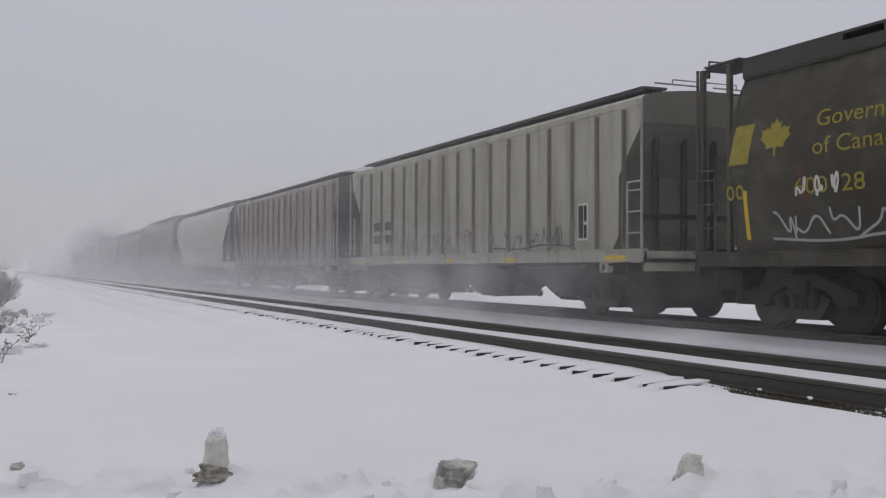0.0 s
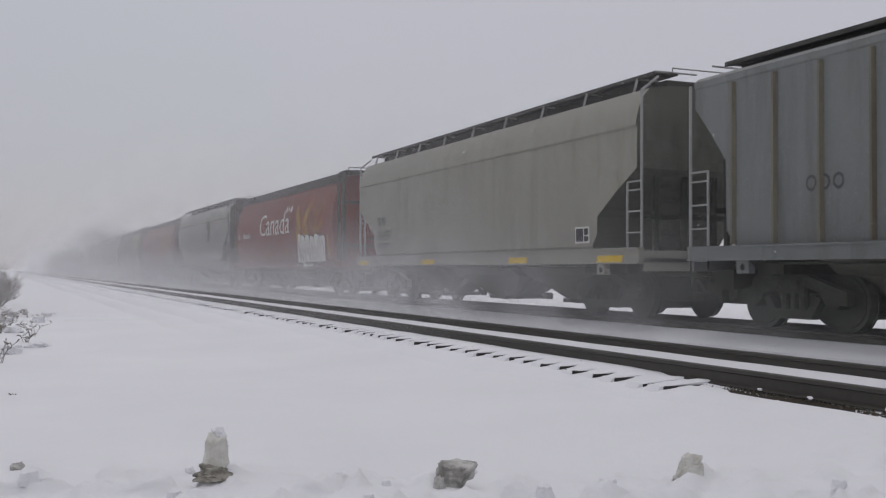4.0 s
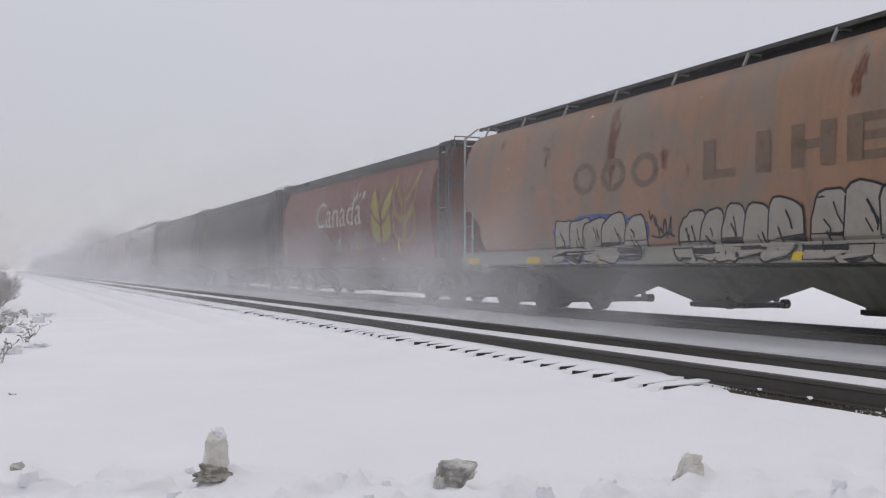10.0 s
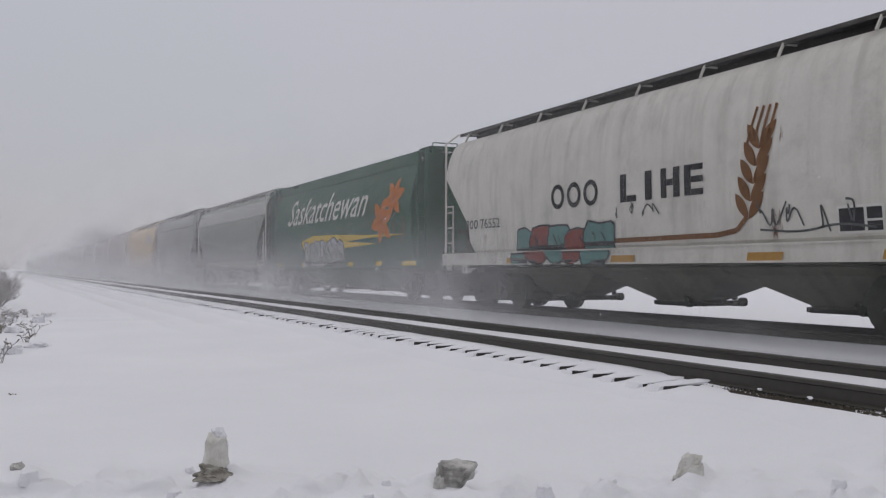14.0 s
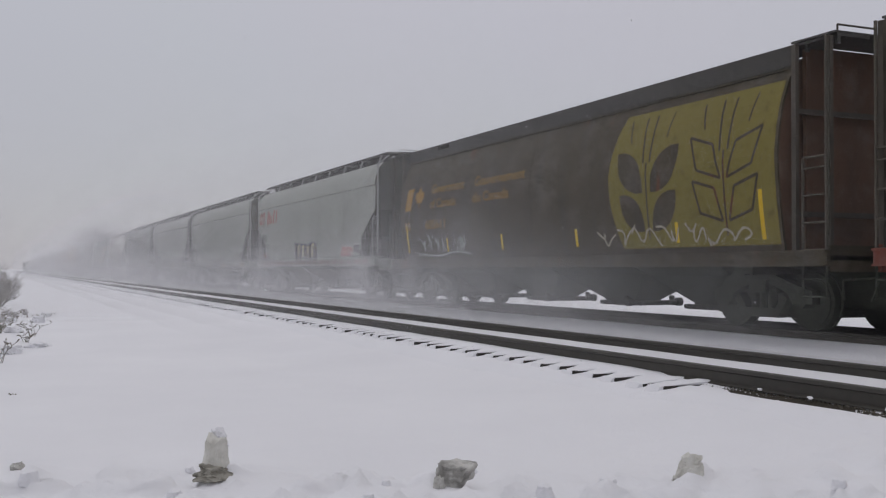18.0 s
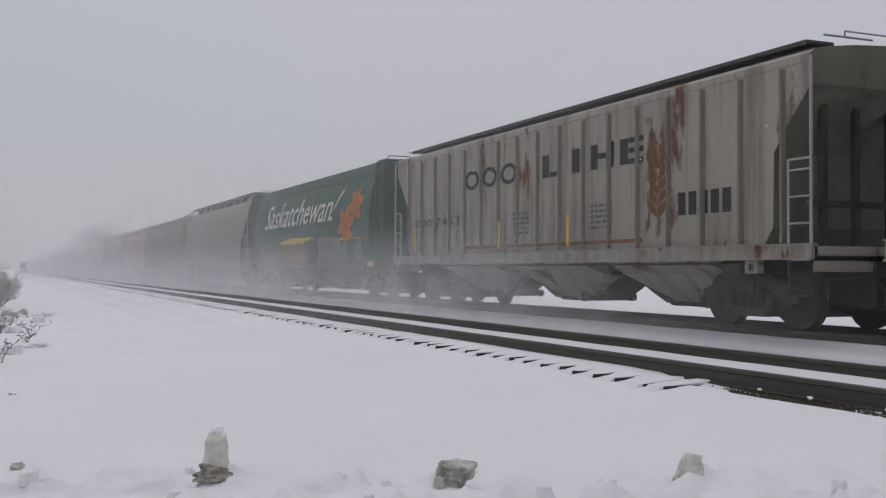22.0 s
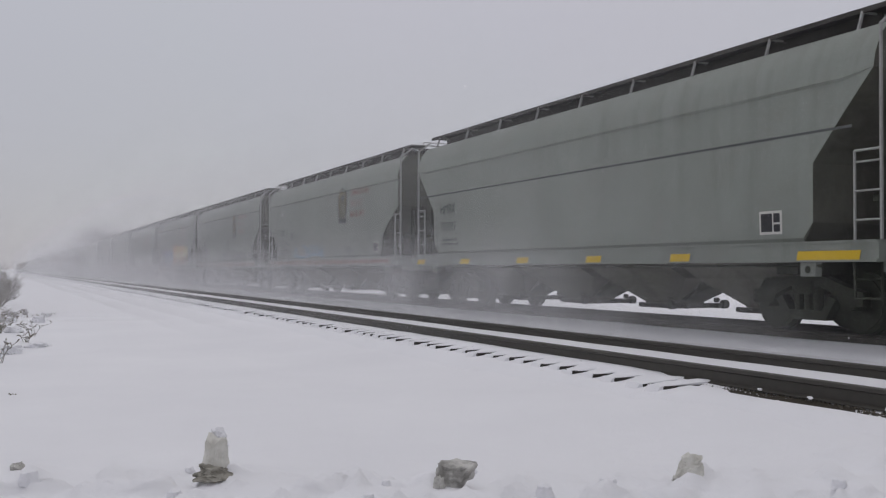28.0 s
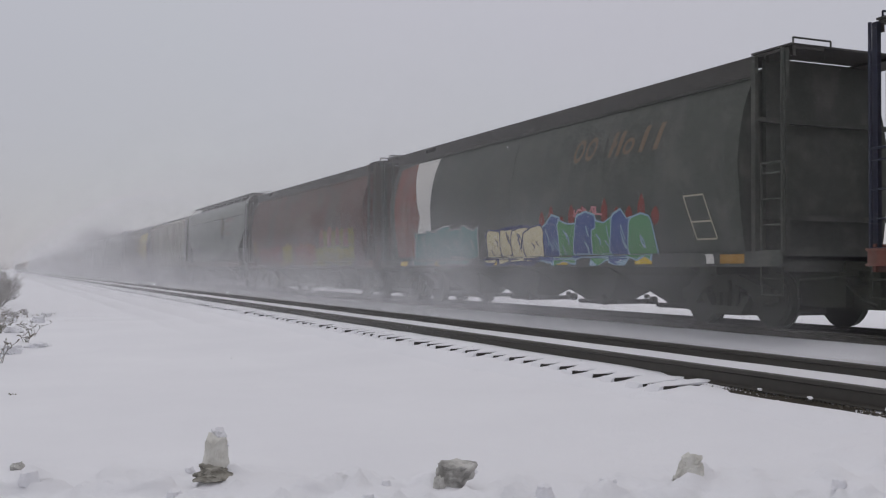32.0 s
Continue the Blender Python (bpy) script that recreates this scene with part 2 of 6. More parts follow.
M = {
    "snow": snow_surface("snow"),
    "bed": snow_surface("track_bed_snow", 0.12),
    "rail": steel("rail_steel", (0.048, 0.044, 0.036), 0.6),
    "ballast": steel("wet_ballast", (0.045, 0.038, 0.026), 0.8),
    "tie": steel("tar_black_timber", (0.03, 0.026, 0.023), 0.85),
    "under": steel("grimy_underframe", (0.029, 0.033, 0.021), 0.85, snow=0.06),
    "truck": steel("grimy_cast_steel", (0.026, 0.030, 0.019), 0.85, snow=0.06),
    "board": steel("black_walkway_steel", (0.046, 0.043, 0.038), 0.75),
    "galv": steel("galvanised_steel", (0.30, 0.30, 0.29), 0.5),
    "bark": steel("bark", (0.06, 0.05, 0.045), 0.9),
    "twig": steel("dry_weed", (0.17, 0.15, 0.12), 0.9, snow=0.5),
    "rib_dirt": paint("dirt_caked_rib_paint", (0.19, 0.176, 0.132), 0.5, (0.08, 0.07, 0.055), 0.1),
    "rib_rust": paint("rusted_rib_paint", (0.20, 0.14, 0.105), 0.5, (0.10, 0.06, 0.04), 0.4),
    # bay colour holds both the grime and the shade under the body
    "bay": paint("grimy_shaded_bay_paint", (0.105, 0.104, 0.080), 0.6, (0.05, 0.048, 0.038), 0.05, 0.8),
    # paler end paint for ribbed and panelled cars, the ends' shade put into its colour
    "end_shade_pale": paint("shaded_pale_end_paint", (0.155, 0.155, 0.125), 0.5, (0.06, 0.057, 0.046), 0.08, 0.8),
    "grit": slush("road_grit", (0.36, 0.345, 0.30), (0.06, 0.055, 0.045), 0.9),
    "slush": slush("packed_snow", (0.70, 0.69, 0.64), (0.36, 0.345, 0.30), 0.5),
    "slush_grey": slush("grey_packed_snow", (0.58, 0.57, 0.54), (0.16, 0.155, 0.14), 0.75),
    "d_wheat_bright": flat_paint("bright_wheat_yellow", (0.50, 0.38, 0.035), 0.6),
    "end_rust": paint("rust_brown_end_paint", (0.105, 0.058, 0.034), 0.55, (0.045, 0.035, 0.026), 0.3),
    "khaki": paint("dusty_khaki_grey_paint", (0.30, 0.30, 0.245), 0.3, (0.13, 0.125, 0.10), 0.04),
    # body grey made darker: the shade on the end sheets is in the colour
    "end_shade": paint("shaded_end_paint", (0.105, 0.107, 0.088), 0.6, (0.04, 0.037, 0.032), 0.05, 0.8),
    # bark lightened to grey, with the haze of distance put into the colour
    "haze_pale": steel("haze_pale_bark", (0.34, 0.34, 0.35), 0.9),
    "red": paint("faded_red_paint", (0.205, 0.046, 0.027), 0.5, (0.075, 0.042, 0.034)),
    "red_dark": paint("dull_red_paint", (0.19, 0.06, 0.04), 0.6, (0.06, 0.042, 0.035), dust=0.5),
    "red_worn": paint("smoke_stained_red_paint", (0.105, 0.046, 0.034), 0.5, (0.05, 0.046, 0.038), patch=(0.075, 0.056, 0.043)),
    "post_blue": steel("dark_blue_painted_posts", (0.022, 0.026, 0.045), 0.7),
    "post_dark": steel("dark_painted_posts", (0.072, 0.062, 0.048), 0.75),
    "brown": paint("brown_paint", (0.048, 0.043, 0.028), 0.55, (0.035, 0.032, 0.028), 0.12),
    "brown_red": paint("red_brown_paint", (0.056, 0.043, 0.022), 0.5, (0.04, 0.035, 0.03), 0.2),
    "grey": paint("light_grey_paint", (0.246, 0.266, 0.238), 0.24, (0.12, 0.12, 0.108)),
    "grey_rusty": paint("rust_stained_grey_paint", (0.262, 0.272, 0.238), 0.26, (0.13, 0.12, 0.10), 0.22, rust_colour=(0.21, 0.135, 0.075)),
    "grey_pale": paint("pale_grey_paint", (0.37, 0.385, 0.35), 0.26, (0.16, 0.155, 0.135)),
    "grey_warm": paint("warm_grey_paint", (0.285, 0.277, 0.235), 0.28, (0.13, 0.12, 0.10), 0.05),
    "grey_mid": paint("mid_grey_paint", (0.185, 0.196, 0.194), 0.42, (0.09, 0.088, 0.08), 0.04),
    "olive": paint("dusty_grey_paint", (0.20, 0.197, 0.162), 0.45, (0.09, 0.085, 0.07), 0.04),
    "white": paint("off_white_paint", (0.60, 0.585, 0.53), 0.30, (0.2, 0.18, 0.15), 0.06),
    "white_rib": paint("chalky_white_paint", (0.39, 0.38, 0.31), 0.5, (0.13, 0.12, 0.095), 0.08),
    "rust_rib": paint("rust_streaked_white_paint", (0.32, 0.30, 0.26), 0.6, (0.11, 0.075, 0.055), 0.42),
    "rust_red": paint("rusty_red_paint", (0.26, 0.10, 0.07), 0.5, (0.12, 0.07, 0.05), 0.3),
    "eec": paint("worn_grey_paint", (0.32, 0.305, 0.24), 0.35, (0.12, 0.105, 0.07), 0.42, rust_colour=(0.155, 0.085, 0.04)),
    "rusty": paint("rust_eaten_cream_paint", (0.46, 0.36, 0.24), 0.6, (0.15, 0.085, 0.048), 0.6, patch=(0.095, 0.050, 0.022), rust_colour=(0.10, 0.050, 0.020), dust=0.12),
    "rbrown": paint("rust_brown_paint", (0.29, 0.165, 0.10), 0.4, (0.15, 0.12, 0.09), 0.22, patch=(0.22, 0.165, 0.125)),
    "yellow": paint("golden_yellow_paint", (0.70, 0.50, 0.19), 0.3, (0.34, 0.22, 0.09)),
    "green": paint("forest_green_paint", (0.012, 0.078, 0.040), 0.3, (0.02, 0.07, 0.04)),
    "black": paint("sooty_black_paint", (0.056, 0.062, 0.052), 0.5, (0.09, 0.088, 0.082)),
    "d_white": flat_paint("white_lettering", (0.62, 0.61, 0.57)),
    "d_offwhite": flat_paint("dirty_white_band", (0.31, 0.285, 0.245), 0.6),
    "d_brick": flat_paint("dull_red_reflector", (0.20, 0.05, 0.04), 0.6),
    "d_pale": flat_paint("faded_lettering", (0.36, 0.33, 0.26), 0.7),
    "d_black": flat_paint("black_lettering", (0.035, 0.035, 0.038)),
    "d_dark": flat_paint("worn_dark_lettering", (0.10, 0.105, 0.105), 0.5),
    "d_ghost": flat_paint("ghostly_lettering", (0.17, 0.135, 0.11), 0.8),
    "d_red_faded": flat_paint("faded_red_lettering", (0.25, 0.075, 0.06), 0.6),
    "d_rust_ghost": flat_paint("rust_eaten_lettering", (0.17, 0.12, 0.085), 0.8),
    "d_red": flat_paint("red_lettering", (0.42, 0.055, 0.045)),
    "d_blue": flat_paint("blue_spray", (0.075, 0.11, 0.25)),
    "d_sky": flat_paint("pale_blue_spray", (0.24, 0.36, 0.45)),
    "d_navy": flat_paint("navy_spray", (0.035, 0.04, 0.11)),
    "d_yellow": flat_paint("yellow_marking", (0.62, 0.42, 0.03)),
    "d_wheat": flat_paint("wheat_yellow", (0.30, 0.25, 0.045), 0.7),
    "d_wheat_dull": flat_paint("dull_wheat_yellow", (0.19, 0.158, 0.04), 0.75),
    "d_ochre": flat_paint("ochre_wheat", (0.36, 0.20, 0.045), 0.5),
    "d_ochre_pale": flat_paint("faded_gold", (0.20, 0.18, 0.12), 0.6),
    "d_orange": flat_paint("orange_spray", (0.60, 0.17, 0.035)),
    "d_peach": flat_paint("peach_spray", (0.60, 0.33, 0.18)),
    "d_cream": flat_paint("cream_spray", (0.60, 0.53, 0.33)),
    "d_teal": flat_paint("teal_spray", (0.10, 0.20, 0.19)),
    "d_silver": flat_paint("silver_spray", (0.36, 0.365, 0.36)),
    "d_brown": flat_paint("brown_spray", (0.16, 0.075, 0.03)),
    "d_green": flat_paint("green_spray", (0.10, 0.25, 0.12)),
    "d_dull_pink": flat_paint("dusty_pink_spray", (0.26, 0.14, 0.12), 0.6),
    "d_lily": flat_paint("lily_orange", (0.50, 0.15, 0.015), 0.4),
    "d_grey_spray": flat_paint("dusty_grey_spray", (0.21, 0.215, 0.205), 0.6),
    "d_rust_spray": flat_paint("rust_brown_spray", (0.20, 0.085, 0.035), 0.5),
    "d_moss": flat_paint("moss_green_spray", (0.045, 0.085, 0.05), 0.5),
    "d_smoke": flat_paint("smoky_lettering", (0.075, 0.06, 0.048), 0.6),
    "d_band": flat_paint("chalky_pale_band", (0.42, 0.43, 0.40), 0.4),
    "d_pink": flat_paint("pink_spray", (0.50, 0.22, 0.24)),
}


# ---- mesh helpers ----
def box(bm, x0, x1, y0, y1, z0, z1):
    v = [bm.verts.new((x, y, z)) for x in (x0, x1) for y in (y0, y1) for z in (z0, z1)]
    for f in ((0, 1, 3, 2), (4, 6, 7, 5), (0, 4, 5, 1), (2, 3, 7, 6), (0, 2, 6, 4), (1, 5, 7, 3)):
        bm.faces.new([v[i] for i in f])


def bar(bm, p, q, r, n=6):
    """A round bar from p to q."""
    p, q = Vector(p), Vector(q)
    d = (q - p).normalized()
    a = d.orthogonal().normalized()
    b = d.cross(a)
    rings = []
    for c in (p, q):
        rings.append([bm.verts.new(c + r * (math.cos(2 * math.pi * i / n) * a + math.sin(2 * math.pi * i / n) * b)) for i in range(n)])
    for i in range(n):
        j = (i + 1) % n
        bm.faces.new((rings[0][i], rings[0][j], rings[1][j], rings[1][i]))
    bm.faces.new(rings[0][::-1])
    bm.faces.new(rings[1])


def loft(bm, rings):
    """Closed rings of equal length, skinned and capped."""
    made = [[bm.verts.new(p) for p in ring] for ring in rings]
    n = len(made[0])
    for a, b in zip(made, made[1:]):
        for i in range(n):
            j = (i + 1) % n
            bm.faces.new((a[i], a[j], b[j], b[i]))
    bm.faces.new(made[0][::-1])
    bm.faces.new(made[-1])


def mesh_of(bm, name, smooth=False):
    bmesh.ops.remove_doubles(bm, verts=bm.verts, dist=0.0005)
    bmesh.ops.recalc_face_normals(bm, faces=bm.faces)
    me = bpy.data.meshes.new(name)
    bm.to_mesh(me)
    bm.free()
    if smooth:
        for p in me.polygons:
            p.use_smooth = True
        me.set_sharp_from_angle(angle=radians(28))
    return me


def place(name, me, material, parent=None, label=""):
    """One mesh object; its material sits on the object, so that meshes can be shared."""
    ob = new(name, me)
    if not me.materials:
        me.materials.append(None)
    ob.material_slots[0].link = "OBJECT"
    ob.material_slots[0].material = material
    if parent is not None:
        ob.parent = parent
    if label:
        ob["label"] = label
    return ob


def part(name, bm, material, parent=None, label="", smooth=False):
    return place(name, mesh_of(bm, name, smooth), material, parent, label)


# ---- setting: snow field, track beds, rails, ties ----
def ground_height(x, y):
    far = min(1.0, math.hypot(x, y) / 40.0)
    z = -0.46 + 0.05 * noise.noise((x * 0.25, y * 0.25, 0.0)) * (1 - 0.4 * far)
    z += 0.02 * noise.noise((x * 1.1, y * 1.1, 3.0))
    # low ploughed ridge in the foreground
    ridge = abs((y - 5.75) + 0.42 * (x - 2.3))
    if ridge < 1.2 and -3 < x < 7:
        z += 0.05 * (1 - ridge / 1.2) * (0.6 + noise.noise((x * 2.3, y * 2.3, 9.0)))
        z += 0.17 * (1 - ridge / 1.2) * max(0.0, noise.fractal((x * 3.4, y * 3.4, 4.0), 0.75, 2.0, 5))
    # rises to the foot of the ties beside the near track
    if x > 3.5:
        s = min(1.0, (x - 3.5) / 2.6)
        z += 0.16 * s * s * (3 - 2 * s)
    # drift that buries the tie ends beside the camera
    if x > 4.6 and y < 8.3:
        z += 0.09 * min(1.0, (8.3 - y) / 1.2) * min(1.0, (x - 4.6) / 1.0)
    return z


def build_ground():
    xs = sorted({-3000, -1200, -500, -250, -120, -60, -40, -25, -15} | {round(-9 + 0.3 * i, 2) for i in range(53)} | {round(-0.9 + 0.06 * i, 2) for i in range(110)} | {7.2, 9.5, 12.4, 15.5, 19, 25, 40, 80, 160, 320, 800, 3000})
    ys = sorted({-3000, -900, -300, -100, -40, -15, -5, 0} | {round(2 + 0.3 * i, 2) for i in range(60)} | {round(4.3 + 0.07 * i, 2) for i in range(58)} | {20 + 1.5 * i for i in range(30)} | {70, 80, 95, 120, 160, 220, 320, 500, 900, 3000})
    verts, faces = [], []
    for y in ys:
        for x in xs:
            verts.append((x, y, ground_height(x, y)))
    w = len(xs)
    for j in range(len(ys) - 1):
        for i in range(w - 1):
            faces.append((j * w + i, j * w + i + 1, (j + 1) * w + i + 1, (j + 1) * w + i))
    me = bpy.data.meshes.new("ground")
    me.from_pydata(verts, [], faces)
    for p in me.polygons:
        p.use_smooth = True
    return tagged(place("ground", me, M["snow"]), "flat field of fresh wind-smoothed snow", "snow ground", kind="structure")


build_ground()


def track_bed(name, centre, label):
    """A low snowed-in ballast bank with rounded shoulders."""
    bm = bmesh.new()
    half = [(0.2, -0.12), (0.66, -0.118), (0.70, -0.135), (0.81, -0.135), (0.86, -0.130), (0.95, -0.152), (1.06, -0.180), (1.22, -0.208), (1.38, -0.226), (1.50, -0.27), (1.78, -0.36), (2.15, -0.6)]
    prof = [(-x, z) for x, z in half[::-1]] + half

    def scoured(x, y):
        """The wind keeps the outer side of the near rail bare where the line comes closest to the road."""
        bare = max(0.0, min(1.0, (9.4 - y) / 1.6)) if centre == NEAR_TRACK else 0.0
        drift = max(0.0, min(1.0, (8.2 - y) / 0.5)) if centre == NEAR_TRACK else 0.0
        if -0.96 < x < -0.75:
            return -0.075 * bare * (0.8 + 0.5 * noise.noise((5, y * 1.9, 2)))
        return drift * (0.055 + 0.02 * noise.noise((9, y * 2.6, x * 3))) if x < -1.1 else 0.0

    rings = []
    y = -60.0
    while y < 600:
        rings.append([bm.verts.new((centre + x, y, z + scoured(x, y) + 0.008 * noise.noise((x * 2 + centre, y * 0.9, 1)))) for x, z in prof])
        y += 0.5 if 3 < y < 45 else 5.0
    for a, b in zip(rings, rings[1:]):
        for i in range(len(prof) - 1):
            bm.faces.new((a[i], a[i + 1], b[i + 1], b[i]))
    return tagged(part(name, bm, M["bed"], smooth=True), label, "track bed", kind="structure")


beds = [track_bed("near_track_bed", NEAR_TRACK, "snow-filled ballast bed of the empty track"),
        track_bed("far_track_bed", TRAIN_TRACK, "snow-covered ballast bed under the train")]


def rail_mesh():
    """Flat-bottomed rail: foot, web and rounded head, 39 foot lengths shown as one long bar."""
    bm = bmesh.new()
    prof = [(-0.07, -0.17), (0.07, -0.17), (0.07, -0.158), (0.012, -0.14), (0.010, -0.05), (0.036, -0.04), (0.036, -0.008), (0.028, 0.0), (-0.028, 0.0), (-0.036, -0.008), (-0.036, -0.04), (-0.010, -0.05), (-0.012, -0.14), (-0.07, -0.158)]
    loft(bm, [[(x, y, z) for x, z in prof] for y in (-60, -20, 20, 60, 150, 600)])
    return mesh_of(bm, "rail")


RAIL = rail_mesh()
for centre, why in ((NEAR_TRACK, "dark rusty steel rail of the empty track"), (TRAIN_TRACK, "dark steel rail under the train wheels")):
    for s in (-0.7535, 0.7535):
        ob = place("rail", RAIL, M["rail"])
        ob.location.x = centre + s
        tagged(ob, why, "rail", "rails", "structure")


def tie_mesh():
    bm = bmesh.new()
    box(bm, -1.3, 1.3, -0.11, 0.11, -0.36, -0.19)
    bmesh.ops.bevel(bm, geom=bm.edges[:], offset=0.012, segments=1, affect="EDGES")
    return mesh_of(bm, "tie")


def tie_cap_mesh():
    """Snow that lies on a tie's end and slopes off behind it, short of the edge that the wind keeps bare."""
    bm = bmesh.new()
    rings = []
    for x, top, foot in ((-1.37, -0.245, -0.30), (-1.32, -0.186, -0.30), (-1.2, -0.176, -0.26), (-0.95, -0.160, -0.24), (-0.72, -0.150, -0.22)):
        rings.append([(x, -0.10, foot), (x, -0.108, top - 0.012), (x, -0.07, top), (x, 0.10, top - 0.006), (x, 0.21, foot)])
    loft(bm, rings)
    return mesh_of(bm, "snow_cap", True)


TIE = tie_mesh()
TIE_CAP = tie_cap_mesh()
rng = random.Random(4)
for i in range(170):
    ob = place("tie", TIE, M["tie"], beds[0])
    ob.location = (NEAR_TRACK + rng.uniform(-0.045, 0.045), 3.10 + 0.427 * i + rng.uniform(-0.035, 0.035), rng.uniform(-0.004, 0.006) + 0.008)
    if ob.location.y < 8.05:
        ob.location.z -= 0.06
    ob.rotation_euler = (0, radians(rng.uniform(-0.15, 0.25)), radians(rng.uniform(-1.5, 1.5)))
    cap = place("snow_cap", TIE_CAP, M["snow"], ob)
    cap.location = (rng.uniform(-0.02, 0.03), rng.uniform(0.0, 0.02), rng.uniform(-0.002, 0.004))


def bare_ballast():
    """Dark stones and grit that lie bare along the outer foot of the near rail."""
    r = random.Random(19)
    verts, faces = [], []
    for _ in range(4200):
        y = 4.2 + 5.6 * r.random()
        reach = 0.03 + 0.17 * max(0.0, min(1.0, (9.8 - y) / 2.5)) * (0.6 + noise.noise((0, y * 1.7, 4.0)))
        x = 6.345 - r.random() * max(0.02, reach)
        a = r.uniform(0.010, 0.028)
        c = Vector((x, y, -0.196 - 0.10 * (6.345 - x) + r.uniform(-0.004, 0.010)))
        k = len(verts)
        for d in ((1, 0, 0), (-1, 0, 0), (0, 1, 0), (0, -1, 0), (0, 0, 1), (0, 0, -1)):
            verts.append(c + a * r.uniform(0.7, 1.2) * Vector(d))
        for p in (0, 1):
            for q in (2, 3):
                for w in (4, 5):
                    faces.append((k + p, k + q, k + w))
    me = bpy.data.meshes.new("ballast_stones")
    me.from_pydata(verts, [], faces)
    tagged(place("ballast_stones", me, M["ballast"]), "dark wet ballast grit bare along the rail foot", "ballast", kind="stuff")


bare_ballast()


# ---- covered hopper cars: y = 0 at the trailing corner post, y = length at the leading one; x = 0 on the track's middle, z = 0 at the rail's top ----
ROUND = [(0.0, 1.14), (1.32, 1.14), (1.46, 1.25), (1.505, 1.5), (1.565, 1.95), (1.60, 2.35), (1.62, 2.7), (1.58, 3.1), (1.50, 3.5), (1.38, 3.84), (1.26, 4.08), (1.05, 4.22), (0.0, 4.34)]
SLAB = [(0.0, 1.34), (1.50, 1.34), (1.55, 1.42), (1.575, 2.2), (1.575, 3.3), (1.56, 3.60), (1.605, 3.64), (1.555, 3.9), (1.46, 4.15), (1.29, 4.35), (0.85, 4.42), (0.0, 4.45)]
BOW = [(0.0, 1.34), (1.46, 1.34), (1.52, 1.42), (1.58, 2.0), (1.60, 2.6), (1.58, 3.2), (1.53, 3.6), (1.45, 3.9), (1.34, 4.14), (1.17, 4.31), (0.75, 4.40), (0.0, 4.43)]
CRATE = [(0.0, 1.30), (1.44, 1.30), (1.47, 1.36), (1.47, 2.4), (1.47, 3.3), (1.47, 4.02), (1.49, 4.05), (1.49, 4.15), (1.40, 4.22), (1.1, 4.28), (0.6, 4.34), (0.0, 4.38)]
KINDS = {
    # length, profile, end set-back of the body, cut: height where the end starts to slope in, depth and height of its foot
    "cylinder": dict(length=17.75, prof=ROUND, inset=0.95, cut=None, bays=4),
    "slab": dict(length=16.15, prof=SLAB, inset=0.12, cut=(2.84, 1.38, 2.0), bays=3),
    "bow": dict(length=17.0, prof=BOW, inset=0.12, cut=(3.35, 1.45, 2.05), bays=3),
    "long_bow": dict(length=17.7, prof=BOW, inset=0.12, cut=(3.2, 1.35, 2.0), bays=3),
    "low_bow": dict(length=16.9, prof=BOW, inset=0.12, cut=(2.6, 0.92, 2.0), bays=3),
    "wide_slab": dict(length=16.65, prof=SLAB, inset=0.10, cut=(3.7, 1.15, 2.5), bays=4),
    "ribbed": dict(length=17.2, prof=CRATE, inset=0.08, cut=(3.7, 0.8, 2.75), bays=3, ribs=17),
    "panel": dict(length=16.6, prof=CRATE, inset=0.08, cut=(3.3, 1.25, 1.95), bays=3, ribs=15),
}


def half_width(prof, z):
    for (xa, za), (xb, zb) in zip(prof[1:], prof[2:]):
        if za <= z <= zb:
            return xa + (xb - xa) * (z - za) / max(1e-6, zb - za)
    return prof[1][0] if z < prof[1][1] else prof[-2][0]


def body_mesh(k):
    prof, L, e = k["prof"], k["length"], k["inset"]
    stations = [(e, None), (L - e, None)]
    if k["cut"]:
        zs, depth, zm = k["cut"]
        lo = prof[0][1]
        front = [(e, zs), (e + 0.5 * depth, 0.5 * (zs + zm) + 0.03), (e + depth, zm), (e + depth + 0.02, lo + 0.30), (e + depth + 0.22, lo + 0.02), (e + depth + 0.5, lo)]
        mids = [(L * f, lo) for f in (0.3, 0.5, 0.7)]
        stations = front + mids + [(L - y, z) for y, z in front[::-1]]
    else:
        # the round ends lean in a little towards the sill and have a rolled edge
        stations = [(e, 0), (e + 0.02, 0)] + [(L * f, 0) for f in (0.25, 0.5, 0.75)] + [(L - e - 0.02, 0), (L - e, 0)]
    rings = []
    for y, zb in stations:
        zb = zb or 0
        half = []
        for x, z in prof:
            if z < zb:
                x, z = (x if x == 0 else half_width(prof, zb)), zb
            half.append((x, z))
        rings.append([(x, y, z) for x, z in half] + [(-x, y, z) for x, z in half[-2:0:-1]])
    bm = bmesh.new()
    loft(bm, rings)
    bmesh.ops.remove_doubles(bm, verts=bm.verts, dist=0.0005)
    bmesh.ops.recalc_face_normals(bm, faces=bm.faces)
    ends = []
    for sign in (-1, 1):
        eb = bmesh.new()
        for f in bm.faces:
            if f.normal.y * sign > 0.45:
                eb.faces.new([eb.verts.new(v.co) for v in f.verts])
        ends.append(mesh_of(eb, "end_sheet"))
    bmesh.ops.delete(bm, geom=[f for f in bm.faces if abs(f.normal.y) > 0.45], context="FACES")
    return mesh_of(bm, "body", True), ends


